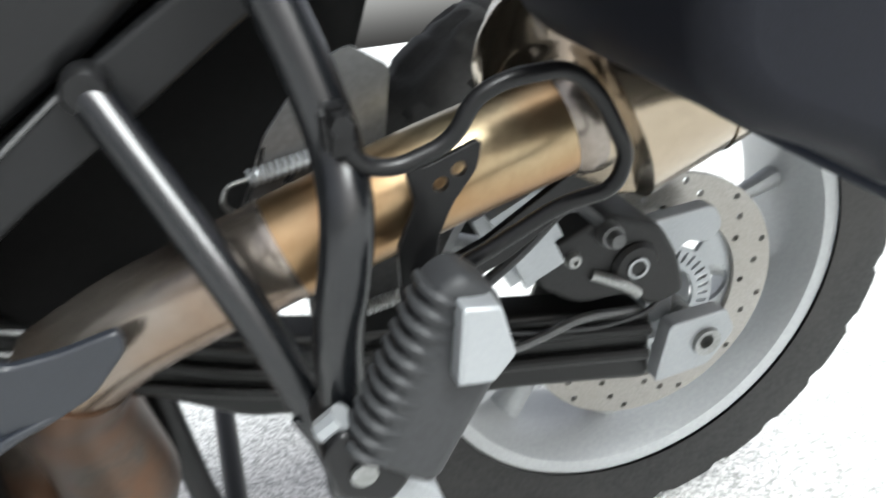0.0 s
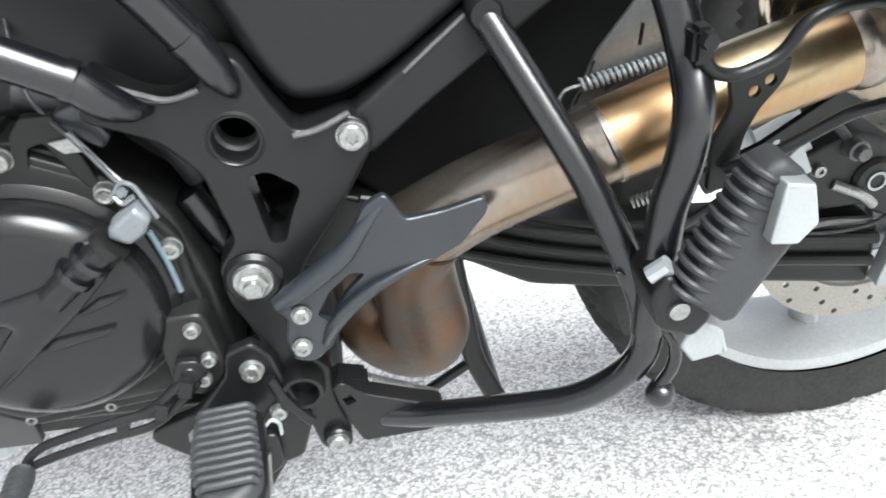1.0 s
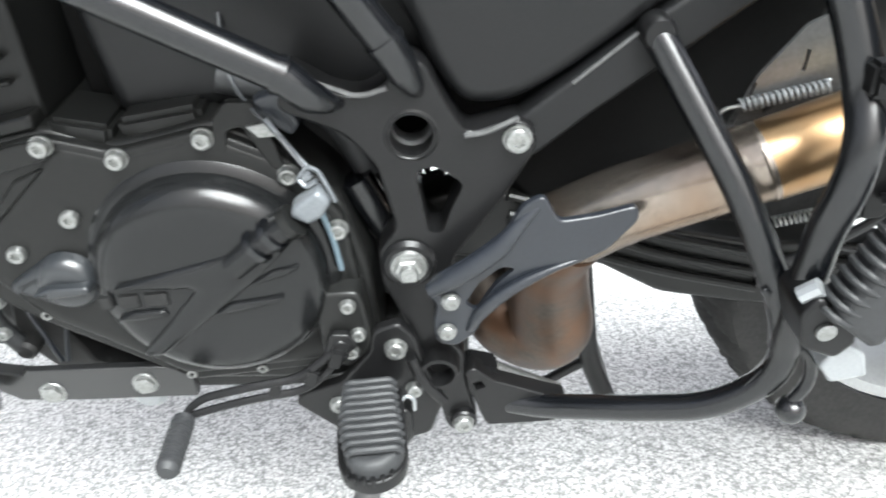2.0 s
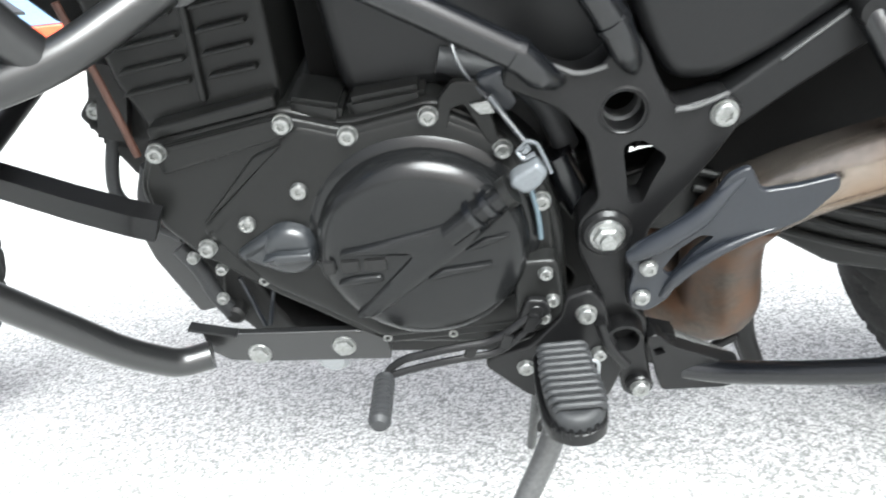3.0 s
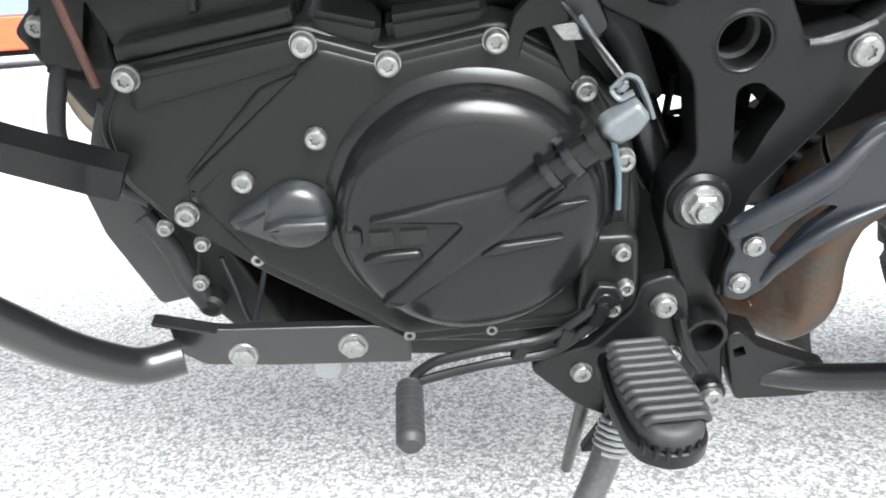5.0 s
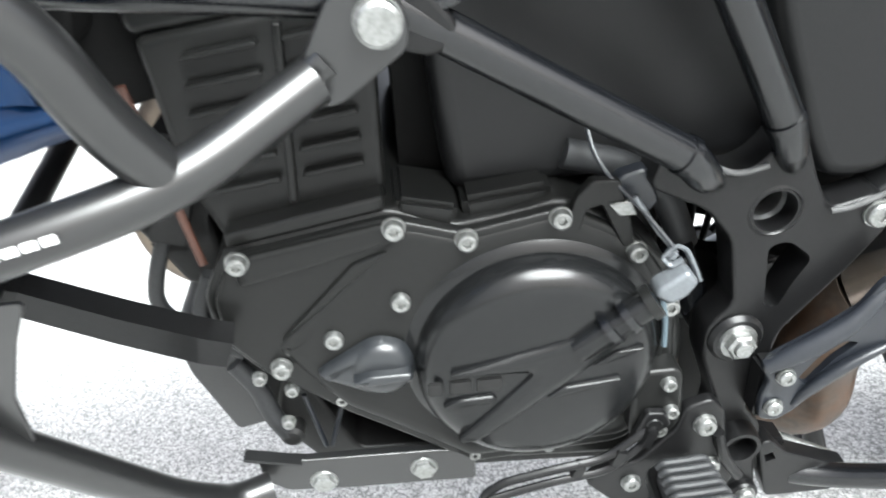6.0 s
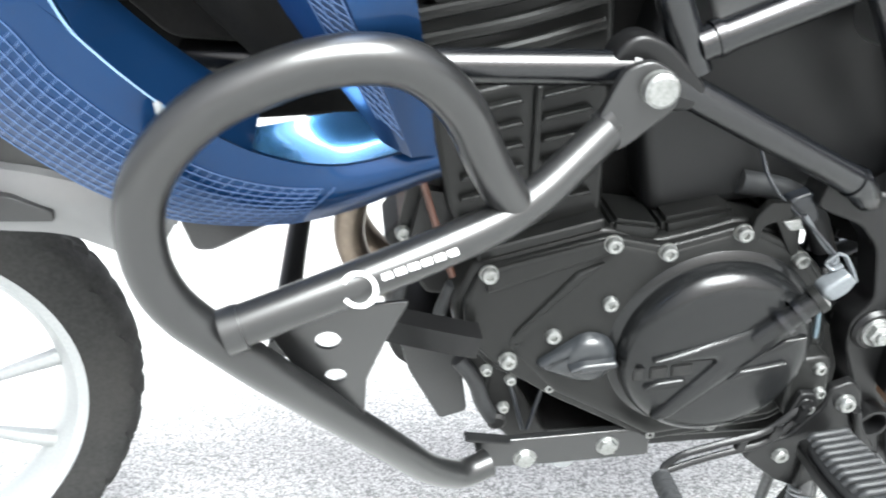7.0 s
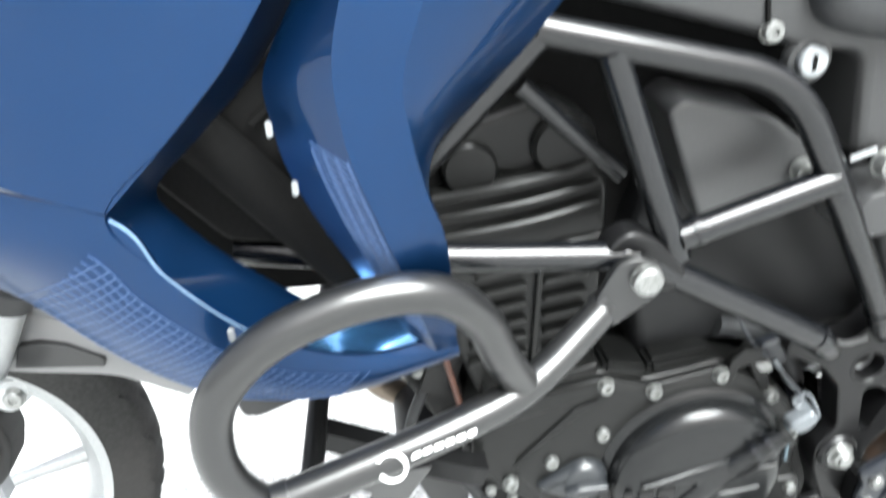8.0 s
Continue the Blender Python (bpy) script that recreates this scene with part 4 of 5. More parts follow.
# clutch cable with its clevis and holder
part("cable_holder", plate([(-0.724, 0.573), (-0.718, 0.585), (-0.698, 0.59), (-0.687, 0.562), (-0.695, 0.553), (-0.707, 0.562)], -0.168, -0.155, r=0.004, bevel=0.003), GREYPL, engine)
part("holder_tab", plate([(-0.726, 0.567), (-0.71, 0.569), (-0.705, 0.557), (-0.718, 0.557)], -0.175, -0.171, r=0.001, bevel=0.001), STEEL, engine)
part("cable_rod", tube([(-0.709, -0.178, 0.574), (-0.694, -0.184, 0.55), (-0.681, -0.19, 0.534)], 0.0022, 0.01, 10), LEVER, engine)
part("clevis", tube([(-0.69, -0.193, 0.531), (-0.682, -0.195, 0.541), (-0.675, -0.196, 0.538), (-0.669, -0.2, 0.525), (-0.665, -0.202, 0.514)], 0.003, 0.003, 8, flat=0.6), LEVER, engine)
part("clevis", tube([(-0.69, -0.193, 0.531), (-0.685, -0.196, 0.525), (-0.677, -0.197, 0.53)], 0.0028, 0.003, 8, flat=0.6), LEVER, engine)
part("stay", tube([(-0.652, -0.13, 0.442), (-0.641, -0.13, 0.424)], 0.0016, 0, 6), STEEL, engine)

# -- crash guard --
guard = part("crash_guard", tube([(-0.985, -0.285, 0.668), (-1.005, -0.3, 0.707), (-1.019, -0.31, 0.752), (-1.05, -0.325, 0.789), (-1.1, -0.332, 0.794), (-1.165, -0.34, 0.777), (-1.208, -0.345, 0.735), (-1.213, -0.345, 0.67), (-1.172, -0.33, 0.603), (-1.06, -0.222, 0.372), (-1.03, -0.197, 0.333), (-1.0, -0.186, 0.3335)], 0.0142, 0.045, 22), GUARD, motorcycle, "grey powder-coated tubular crash guard")
part("guard_bar", tube([(-0.913, -0.242, 0.698), (-0.982, -0.289, 0.667), (-1.052, -0.313, 0.656), (-1.175, -0.338, 0.634)], 0.0138, 0.05, 22), GUARD, guard)
part("guard_bar", tube([(-0.915, -0.236, 0.7), (-0.905, -0.235, 0.707)], 0.0105), GUARD, guard)
part("mount_tab", plate([(-0.925, 0.695), (-0.9, 0.742), (-0.88, 0.747), (-0.862, 0.735), (-0.86, 0.712), (-0.9, 0.683), (-0.915, 0.683)], -0.242, -0.235, r=0.008, bevel=0.0015), GUARD, guard)
bolt((-0.876, -0.243, 0.727), guard, 0.0125, 0.009, "flat")
part("gusset", plate([(-1.165, 0.622), (-1.063, 0.622), (-1.08, 0.59), (-1.1, 0.545), (-1.107, 0.5), (-1.15, 0.57)], -0.306, -0.303, [ring_pts(-1.122, 0.592, 0.009, 16), ring_pts(-1.122, 0.553, 0.008, 16)], r=0.004, bevel=0.0008, warp=lambda c: (c.x, c.y + 0.25 * (0.6 - c.z), c.z)), GUARD, guard)
part("weld", tube([(-1.168, -0.337, 0.635), (-1.18, -0.339, 0.633)], 0.0152, 0, 20), GUARD, guard)
part("bracket", plate([(-1.012, 0.352), (-0.972, 0.3435), (-0.857, 0.338), (-0.828, 0.332), (-0.828, 0.298), (-0.858, 0.3), (-0.932, 0.3035), (-0.991, 0.309), (-1.01, 0.324)], -0.17, -0.162, r=0.004, bevel=0.0015), GUARD, guard, "dark mounting bracket strip")
part("bracket_lip", box((-1.022, -0.178, 0.35), (-0.974, -0.164, 0.353), 0.001, turn=(0, 16, 0)), GUARD, guard)
bolt((-0.96, -0.17, 0.3165), guard, 0.0095, 0.006, "hex")
bolt((-0.873, -0.17, 0.3195), guard, 0.0095, 0.006, "hex")
sticker = part("sticker_ring", lathe([(0.009, -0.0005), (0.009, 0.0), (0.012, 0.0), (0.012, -0.0005)], seg=28, closed=True), WHITE, guard, "white printed ring and bars")
sticker.matrix_basis = pose(-1.094, -0.336, 0.651, -18, 0, -6)
for k in range(6):
    b = part("sticker_bar", box((0, -0.0004, -0.0021), (0.0068, 0, 0.0021), 0), WHITE, guard) if k == 0 else again(b, "sticker_bar", guard, (0, 0, 0))
    b.matrix_basis = pose(-1.079 + 0.0085 * k, -0.334 + 0.0018 * k, 0.6565 + 0.0012 * k, -18, -8, 12)
part("cross_bar", tube([(-1.005, -0.185, 0.486), (-1.02, -0.187, 0.4925), (-1.08, -0.168, 0.503), (-1.16, -0.142, 0.52), (-1.17, -0.15, 0.53)], 0.0165, 0.004, 4, flat=0.8), FRAME, guard, "flat black cross strut")

# -- rider foot rest, shift lever and side stand --
bracket = part("peg_bracket", plate([(-0.655, 0.378), (-0.632, 0.385), (-0.62, 0.37), (-0.612, 0.33), (-0.6, 0.29), (-0.615, 0.25), (-0.66, 0.238), (-0.697, 0.26), (-0.735, 0.3), (-0.728, 0.312), (-0.69, 0.322), (-0.66, 0.355)], -0.192, -0.182, r=0.006, bevel=0.003), FRAME, motorcycle, "black foot rest bracket")
bolt((-0.637, -0.194, 0.359), bracket, 0.0088, 0.006)
bolt((-0.695, -0.193, 0.297), bracket, 0.0078, 0.005)
bolt((-0.625, -0.193, 0.31), bracket, 0.007, 0.006)
part("bracket_lip", tube([(-0.625, -0.196, 0.35), (-0.617, -0.197, 0.32), (-0.6, -0.196, 0.295)], 0.005, 0.02, 10), FRAME, bracket)
LAY = lambda c: (c.x, c.z, c.y)
rider = part("rider_peg", plate([(-0.683, -0.213), (-0.684, -0.246), (-0.681, -0.275), (-0.677, -0.29), (-0.672, -0.299), (-0.66, -0.304), (-0.647, -0.302), (-0.636, -0.294), (-0.631, -0.283), (-0.632, -0.269), (-0.636, -0.245), (-0.64, -0.211)], 0.3385, 0.324, r=0.008, bevel=0.007, warp=LAY), RUBBER, motorcycle, "black ribbed rubber rider foot rest")
for k in range(10):
    y = -0.2155 - k * 0.0083
    a, b = np.interp(-y, (0.213, 0.246, 0.275, 0.3), (-0.682, -0.683, -0.68, -0.671)), np.interp(-y, (0.211, 0.245, 0.269, 0.287, 0.3), (-0.641, -0.637, -0.633, -0.632, -0.637))
    part("rib", tube([(a, y + 0.001, 0.337), (a + 0.003, y, 0.3425), ((a + b) / 2, y - 0.0005, 0.3435), (b - 0.003, y + 0.0015, 0.3425), (b, y + 0.002, 0.337)], 0.0034, 0.006, 10), RUBBER, rider)
part("peg_core", plate([(-0.688, -0.2), (-0.689, -0.25), (-0.685, -0.287), (-0.678, -0.3), (-0.661, -0.308), (-0.645, -0.306), (-0.632, -0.295), (-0.629, -0.28), (-0.636, -0.2)], 0.324, 0.312, r=0.012, bevel=0.002, warp=LAY), FRAME, rider)
for k in range(6):
    part("tooth", box((-0.679 + 0.0072 * k, -0.3075 + 0.0011 * (k - 2.6) ** 2, 0.318), (-0.6755 + 0.0072 * k, -0.3 + 0.0011 * (k - 2.6) ** 2, 0.328), 0.0008), FRAME, rider)
part("peg_spring", tube([(-0.652, -0.2, 0.274), (-0.645, -0.2, 0.293), (-0.633, -0.2, 0.309), (-0.626, -0.2, 0.304), (-0.627, -0.2, 0.29)], 0.0017, 0.006, 8), ALU, rider, "bright wire spring")
part("spring_coil", coil((-0.646, -0.2, 0.273), (-0.655, -0.2, 0.223), 0.0055, 0.0013, 15), STEEL, rider)
part("stop_plate", plate([(-0.639, 0.3), (-0.607, 0.286), (-0.615, 0.265), (-0.638, 0.233), (-0.659, 0.2), (-0.69, 0.198), (-0.657, 0.262)], -0.188, -0.18, r=0.006, bevel=0.002), ENGINE, rider)
lever = part("shift_lever", tube([(-0.677, -0.196, 0.373), (-0.696, -0.2, 0.361), (-0.722, -0.202, 0.341), (-0.765, -0.204, 0.337), (-0.81, -0.204, 0.328), (-0.826, -0.205, 0.316), (-0.829, -0.212, 0.31)], 0.0038, 0.015, 10, flat=0.7), FRAME, motorcycle, "black slotted shift lever with a rubber toe peg")
part("lever_rail", tube([(-0.679, -0.196, 0.36), (-0.696, -0.2, 0.345), (-0.72, -0.202, 0.326), (-0.765, -0.204, 0.3225), (-0.8, -0.204, 0.315), (-0.824, -0.206, 0.31)], 0.0036, 0.015, 8, flat=0.7), FRAME, lever)
for x, z in ((-0.745, 0.332), (-0.712, 0.341), (-0.688, 0.36)):
    part("slot_bridge", box((x - 0.005, -0.2055, z - 0.009), (x + 0.005, -0.1985, z + 0.009), 0.001, turn=(0, 20, 0)), FRAME, lever)
part("lever_joint", lathe([(0, -0.2), (0.006, -0.2), (0.0075, -0.198), (0.0075, -0.185)], (-0.683, 0, 0.37), 20), FRAME, lever)
part("lever_arm", plate([(-0.69, 0.384), (-0.674, 0.382), (-0.668, 0.368), (-0.69, 0.352), (-0.702, 0.352)], -0.199, -0.192, r=0.004, bevel=0.002), FRAME, lever)
toe = [(0, -0.27), (0.007, -0.27), (0.0098, -0.266)]
for k in range(9):
    toe += [(0.0105, -0.265 + k * 0.006), (0.0105, -0.2625 + k * 0.006), (0.0092, -0.262 + k * 0.006), (0.0092, -0.2595 + k * 0.006)]
toe += [(0.0098, -0.21), (0, -0.21)]
part("toe_rubber", lathe(toe, (-0.83, 0, 0.309), 20), RUBBER, lever, "black ribbed toe rubber")
side = part("side_stand", tube([(-0.655, -0.185, 0.262), (-0.676, -0.212, 0.205), (-0.75, -0.285, 0.088)], [0.013, 0.012, 0.012], 0.02), STANDGREY, motorcycle, "grey steel side stand, folded out")
part("stand_pivot", plate([(-0.672, 0.29), (-0.63, 0.29), (-0.632, 0.25), (-0.655, 0.235), (-0.675, 0.25)], -0.2, -0.18, r=0.008, bevel=0.003), FRAME, side)
part("stand_collar", coil((-0.662, -0.196, 0.243), (-0.67, -0.206, 0.22), 0.014, 0.002, 5), ALU, side)
part("stand_rail", tube([(-0.682, -0.165, 0.25), (-0.694, -0.165, 0.16), (-0.695, -0.165, 0.153)], [0.0066, 0.0066, 0.005], 0.004, 12), STANDGREY, side)
part("stand_foot", lathe([(0, -0.006), (0.03, -0.006), (0.032, 0), (0.03, 0.006), (0, 0.006)], seg=24), STEEL, side).matrix_basis = pose(-0.752, -0.288, 0.087, 90 - 15, 0, 0)

# -- dark bodywork behind the frame --
body = part("air_box", plate([(-0.85, 0.7), (-0.83, 0.76), (-0.7, 0.79), (-0.6, 0.78), (-0.57, 0.66), (-0.58, 0.57), (-0.7, 0.565), (-0.836, 0.56)], -0.13, 0.12, r=0.02, bevel=0.015), TAIL, motorcycle, "black plastic air box")
part("side_panel", plate([(-0.838, 0.838), (-0.822, 0.847), (-0.742, 0.825), (-0.711, 0.8), (-0.692, 0.769), (-0.694, 0.755), (-0.797, 0.727)], -0.165, -0.1, r=0.012, bevel=0.005), PANEL, body, "smooth black side panel")
bolt((-0.712, -0.17, 0.775), body, 0.0095, 0.01)
part("frame_inner", plate([(-1.01, 0.96), (-0.6, 0.85), (-0.56, 0.62), (-0.58, 0.545), (-0.66, 0.53), (-0.87, 0.56), (-0.87, 0.8), (-1.0, 0.86)], -0.085, 0.1, r=0.01, bevel=0.0), DARK, body)
tail = part("rear_side_panel", plate([(-0.69, 0.93), (-0.62, 0.68), (-0.583, 0.592), (-0.566, 0.566), (-0.53, 0.564), (-0.49, 0.583), (-0.42, 0.63), (-0.2, 0.8), (-0.2, 0.9)], -0.168, -0.12, r=0.02, bevel=0.012), TAIL, motorcycle, "satin black rear side panel")
part("battery_tray", plate([(-0.66, 0.39), (-0.612, 0.39), (-0.602, 0.438), (-0.57, 0.434), (-0.5, 0.405), (-0.5, 0.56), (-0.66, 0.56)], 0.02, 0.06, r=0.006, bevel=0.002), DARK, tail)
part("inner_fender", plate([(-0.6, 0.6), (-0.45, 0.62), (-0.3, 0.72), (-0.15, 0.8), (-0.1, 0.72), (-0.25, 0.67), (-0.275, 0.6), (-0.3, 0.54), (-0.35, 0.47), (-0.42, 0.4), (-0.49, 0.42), (-0.525, 0.46), (-0.58, 0.54)], -0.11, 0.11, r=0.02, bevel=0.008), DARK, tail)
part("shock_absorber", tube([(-0.5, -0.03, 0.62), (-0.46, -0.03, 0.42)], 0.03), DARK, tail)
for a, b in (((-0.609, 0.47), (-0.6, 0.41)), ((-0.585, 0.465), (-0.59, 0.4)), ((-0.567, 0.46), (-0.574, 0.405)), ((-0.552, 0.445), (-0.563, 0.425))):
    part("cable", tube([(a[0], 0.0, a[1]), ((a[0] + b[0]) / 2 + 0.002, 0.0, (a[1] + b[1]) / 2), (b[0], 0.0, b[1])], 0.0036, 0.02, 8), RUBBER, tail)
part("cable", tube([(-0.6, 0.01, 0.415), (-0.575, 0.01, 0.424), (-0.54, 0.01, 0.422)], 0.003, 0.02, 8), RUBBER, tail)
part("oil_line", tube([(-0.57, 0.04, 0.345), (-0.54, 0.045, 0.368), (-0.5, 0.05, 0.38), (-0.47, 0.06, 0.37)], 0.016, 0.03), ALU, tail, "pale metal line behind the pipe")
seat = part("seat_side", plate([(-0.97, 0.95), (-0.93, 0.945), (-0.78, 0.9), (-0.74, 0.885), (-0.69, 0.88), (-0.68, 0.79), (-0.6, 0.8), (-0.55, 1.0), (-0.95, 1.02)], -0.19, -0.1, r=0.012, bevel=0.01), PLASTIC, motorcycle, "satin black seat side cover")
part("cushion", plate([(-0.75, 0.935), (-0.735, 0.905), (-0.69, 0.892), (-0.45, 0.87), (-0.4, 1.02), (-0.72, 1.02)], -0.215, -0.12, r=0.02, bevel=0.02), RUBBER, seat, "grey-black seat cushion")
part("seam", tube([(-0.778, -0.1915, 0.93), (-0.774, -0.1915, 0.9)], 0.002, 0, 6), DARK, seat)
lock = part("lock", lathe([(0.0, -0.197), (0.011, -0.197), (0.0125, -0.195), (0.0125, -0.185)], (-0.735, 0, 0.878), 28), ALU, seat, "small round key lock")
part("lock_bezel", lathe([(0.0126, -0.186), (0.0135, -0.1905), (0.018, -0.1895), (0.02, -0.186), (0.02, -0.18)], (-0.735, 0, 0.878), 32), PLASTIC, seat)
part("lock_slot", box((-0.7363, -0.1985, 0.872), (-0.7337, -0.1965, 0.884), 0), DARK, seat)
bolt((-0.771, -0.19, 0.904), seat, 0.0085, 0.007)
bolt((-0.661, -0.205, 0.79), seat, 0.0115, 0.012)
part("trim_strip", tube([(-0.69, -0.2, 0.794), (-0.668, -0.2, 0.8)], 0.0026, 0, 8), ALU, seat)
part("side_knob", lathe([(0, -0.215), (0.02, -0.213), (0.028, -0.2), (0.03, -0.16)], (-0.66, 0, 0.745), 24), PLASTIC, seat)

# -- front end --
front = wheel("front_wheel", 0.25, 0.323, 0.056, "silver cast front wheel with thin paired spokes", motorcycle)
front.matrix_basis = pose(-1.724, 0.03, 0.322, 0, 0, 24) @ pose(0, 0, 0, 0, 20, 0)
fork = part("fork", tube([(-1.375, -0.13, 0.86), (-1.427, -0.13, 0.72)], 0.022, 0, 24), ALU, motorcycle, "silver telescopic fork leg")
part("slider", tube([(-1.423, -0.13, 0.71), (-1.45, -0.13, 0.663), (-1.49, -0.128, 0.6), (-1.7, -0.11, 0.31)], [0.025, 0.026, 0.025, 0.023], 0.02, 24), SILVER, fork)
calf = part("caliper", plate([(-1.53, 0.545), (-1.5, 0.541), (-1.494, 0.505), (-1.506, 0.466), (-1.523, 0.446), (-1.56, 0.44), (-1.58, 0.5)], -0.08, -0.035, r=0.01, bevel=0.006), CASTING, motorcycle, "dark front brake caliper")
part("pad", box((-1.548, -0.07, 0.41), (-1.53, -0.04, 0.45), 0.003), ALU, calf)
part("pad_pin", tube([(-1.53, -0.084, 0.487), (-1.51, -0.084, 0.495)], 0.005, 0, 10), RUST, calf)
part("dust_seal", tube([(-1.408, -0.13, 0.728), (-1.42, -0.13, 0.712)], 0.0275, 0, 24), RUBBER, fork)
part("lug", tube([(-1.445, -0.14, 0.615), (-1.432, -0.15, 0.618)], 0.014, 0, 16), SILVER, fork)
bolt((-1.43, -0.153, 0.618), fork, 0.009, 0.006)
NEAR = [(-1.46, -0.1, 0.7), (-1.408, -0.1, 0.668), (-1.36, -0.1, 0.652), (-1.302, -0.095, 0.623), (-1.268, -0.08, 0.585)]
fender = part("front_fender", panel(NEAR, [(x, 0.12 + 0.3 * (x + 1.46), z) for x, y, z in NEAR], (0.01, 0, 0.025), 0.004, inward=(0, 0, -1)), FENDER, motorcycle, "glossy grey front mudguard")
part("fender_side", panel(NEAR, [(-1.48, -0.106, 0.622), (-1.428, -0.106, 0.611), (-1.364, -0.106, 0.599), (-1.335, -0.1, 0.58), (-1.3, -0.085, 0.545)], (0, -0.008, 0), 0.004), FENDER, fender)
# raised dark plate that paints the shade of a recess in the side
part("recess_shade", plate([(-1.43, 0.65), (-1.413, 0.65), (-1.388, 0.643), (-1.357, 0.624), (-1.359, 0.615), (-1.44, 0.625)], -0.1165, -0.1, r=0.003, bevel=0.0015), PLASTIC, fender)
# dark sheet standing in for the shaded gap above the mudguard
part("gap_shade", plate([(-1.47, 0.76), (-1.409, 0.713), (-1.385, 0.69), (-1.327, 0.641), (-1.36, 0.65), (-1.408, 0.667), (-1.47, 0.7)], -0.092, -0.08, r=0.003, bevel=0.002), PLASTIC, fender)

# -- blue fairing --
FLANK = ([(-1.46, -0.22, 0.95), (-1.36, -0.275, 0.885), (-1.25, -0.305, 0.855), (-1.225, -0.305, 0.812), (-1.19, -0.3, 0.767), (-1.15, -0.287, 0.729), (-1.1, -0.275, 0.708), (-1.035, -0.268, 0.713)],
         [(-1.5, -0.2, 0.86), (-1.4, -0.25, 0.82), (-1.335, -0.265, 0.782), (-1.29, -0.268, 0.735), (-1.25, -0.268, 0.7), (-1.2, -0.268, 0.675), (-1.12, -0.265, 0.666), (-1.032, -0.26, 0.686)], (0, -0.01, 0))
fairing = part("fairing", panel(*FLANK, 0.004, 40, 12), BLUE, motorcycle, "glossy metallic blue side fairing")
def on_panel(edges, u, v, lift):
    a, b = (spline(e, 241)[round(min(max(u, 0), 1) * 240)] for e in edges[:2])
    return a.lerp(b, v) + Vector(edges[2]) * math.sin(math.pi * v) - Vector((0, lift, 0))


def lattice(edges, u, v, across, along, slant, thin=0.0011, name="lattice_print", label=""):
    """Thin printed lines on a panel: one family slanting across it, one along it."""
    rows = []
    for k in range(across + 1):
        c = u[0] + (u[1] - u[0]) * k / across
        rows.append([(c + slant * (j / 10 - 0.5), v[0] + (v[1] - v[0]) * j / 10) for j in range(11)])
    for k in range(along + 1):
        c = v[0] + (v[1] - v[0]) * k / along
        rows.append([(u[0] + (u[1] - u[0]) * j / 30, c) for j in range(31)])
    bm = bmesh.new()
    for row in rows:
        pts = [on_panel(edges, p, q, 0.0007) for p, q in row]
        strip = []
        for i, p in enumerate(pts):
            ahead = (pts[min(i + 1, len(pts) - 1)] - pts[max(i - 1, 0)])
            if ahead.length < 1e-7:
                continue
            wide = ahead.cross(Vector((0, 1, 0))).normalized() * thin / 2
            strip.append([bm.verts.new(q) for q in (p - wide, p + wide, p + wide + Vector((0, 0.0004, 0)), p - wide + Vector((0, 0.0004, 0)))])
        for one, two in zip(strip, strip[1:]):
            for k in range(4):
                bm.faces.new((one[k - 1], one[k], two[k], two[k - 1]))
    part(name, bm, LATTICE, fairing, label)


lattice(FLANK, (0.3, 0.84), (0.29, 0.98), 30, 10, -0.045, 0.0007, label="printed pale lattice on blue")
# the light caught by the fairing edge, painted as a pale strip
part("edge_highlight", panel(*FLANK, 0.0006, 30, 3, u=(0.29, 0.63), v=(0.0, 0.016), lift=0.0008), PALEBLUE, fairing, "highlight painted in pale blue along the fairing edge")
part("upper_panel", panel([(-1.25, -0.306, 0.857), (-1.204, -0.306, 0.9), (-1.163, -0.303, 0.941), (-1.141, -0.3, 0.969), (-1.115, -0.296, 1.005)], [(-1.46, -0.22, 0.93), (-1.42, -0.24, 0.97), (-1.39, -0.25, 1.0), (-1.36, -0.26, 1.03), (-1.3, -0.25, 1.08)], (0, -0.02, 0), 0.004), BLUE, fairing)
part("inlet_lip", panel([(-1.115, -0.297, 1.005), (-1.163, -0.304, 0.941), (-1.204, -0.307, 0.9), (-1.251, -0.307, 0.856), (-1.225, -0.306, 0.812), (-1.19, -0.301, 0.767), (-1.15, -0.288, 0.729)], [(-1.105, -0.25, 0.99), (-1.152, -0.258, 0.926), (-1.196, -0.262, 0.885), (-1.23, -0.262, 0.852), (-1.218, -0.262, 0.826), (-1.19, -0.26, 0.792), (-1.145, -0.25, 0.745)], (0, 0, 0), 0.003, 36, 5), BLUE, fairing)
BLADE = ([(-1.105, -0.28, 1.0), (-1.122, -0.285, 0.971), (-1.145, -0.285, 0.93), (-1.145, -0.285, 0.898), (-1.137, -0.285, 0.859), (-1.114, -0.285, 0.806), (-1.07, -0.276, 0.722)],
         [(-1.035, -0.312, 1.0), (-1.048, -0.316, 0.972), (-1.063, -0.318, 0.929), (-1.061, -0.318, 0.894), (-1.053, -0.315, 0.853), (-1.042, -0.308, 0.811), (-1.036, -0.285, 0.712)])
RIDGE = [(-1.085, -0.32, 1.0), (-1.095, -0.323, 0.974), (-1.103, -0.325, 0.937), (-1.099, -0.325, 0.889), (-1.086, -0.32, 0.84), (-1.07, -0.312, 0.785), (-1.052, -0.29, 0.715)]
BLADE_FRONT, BLADE_FACE = (BLADE[0], RIDGE, (0, -0.001, 0)), (RIDGE, BLADE[1], (0, 0.002, 0))
part("blade", panel(*BLADE_FRONT, 0.004, 30, 6), BLUE, fairing)
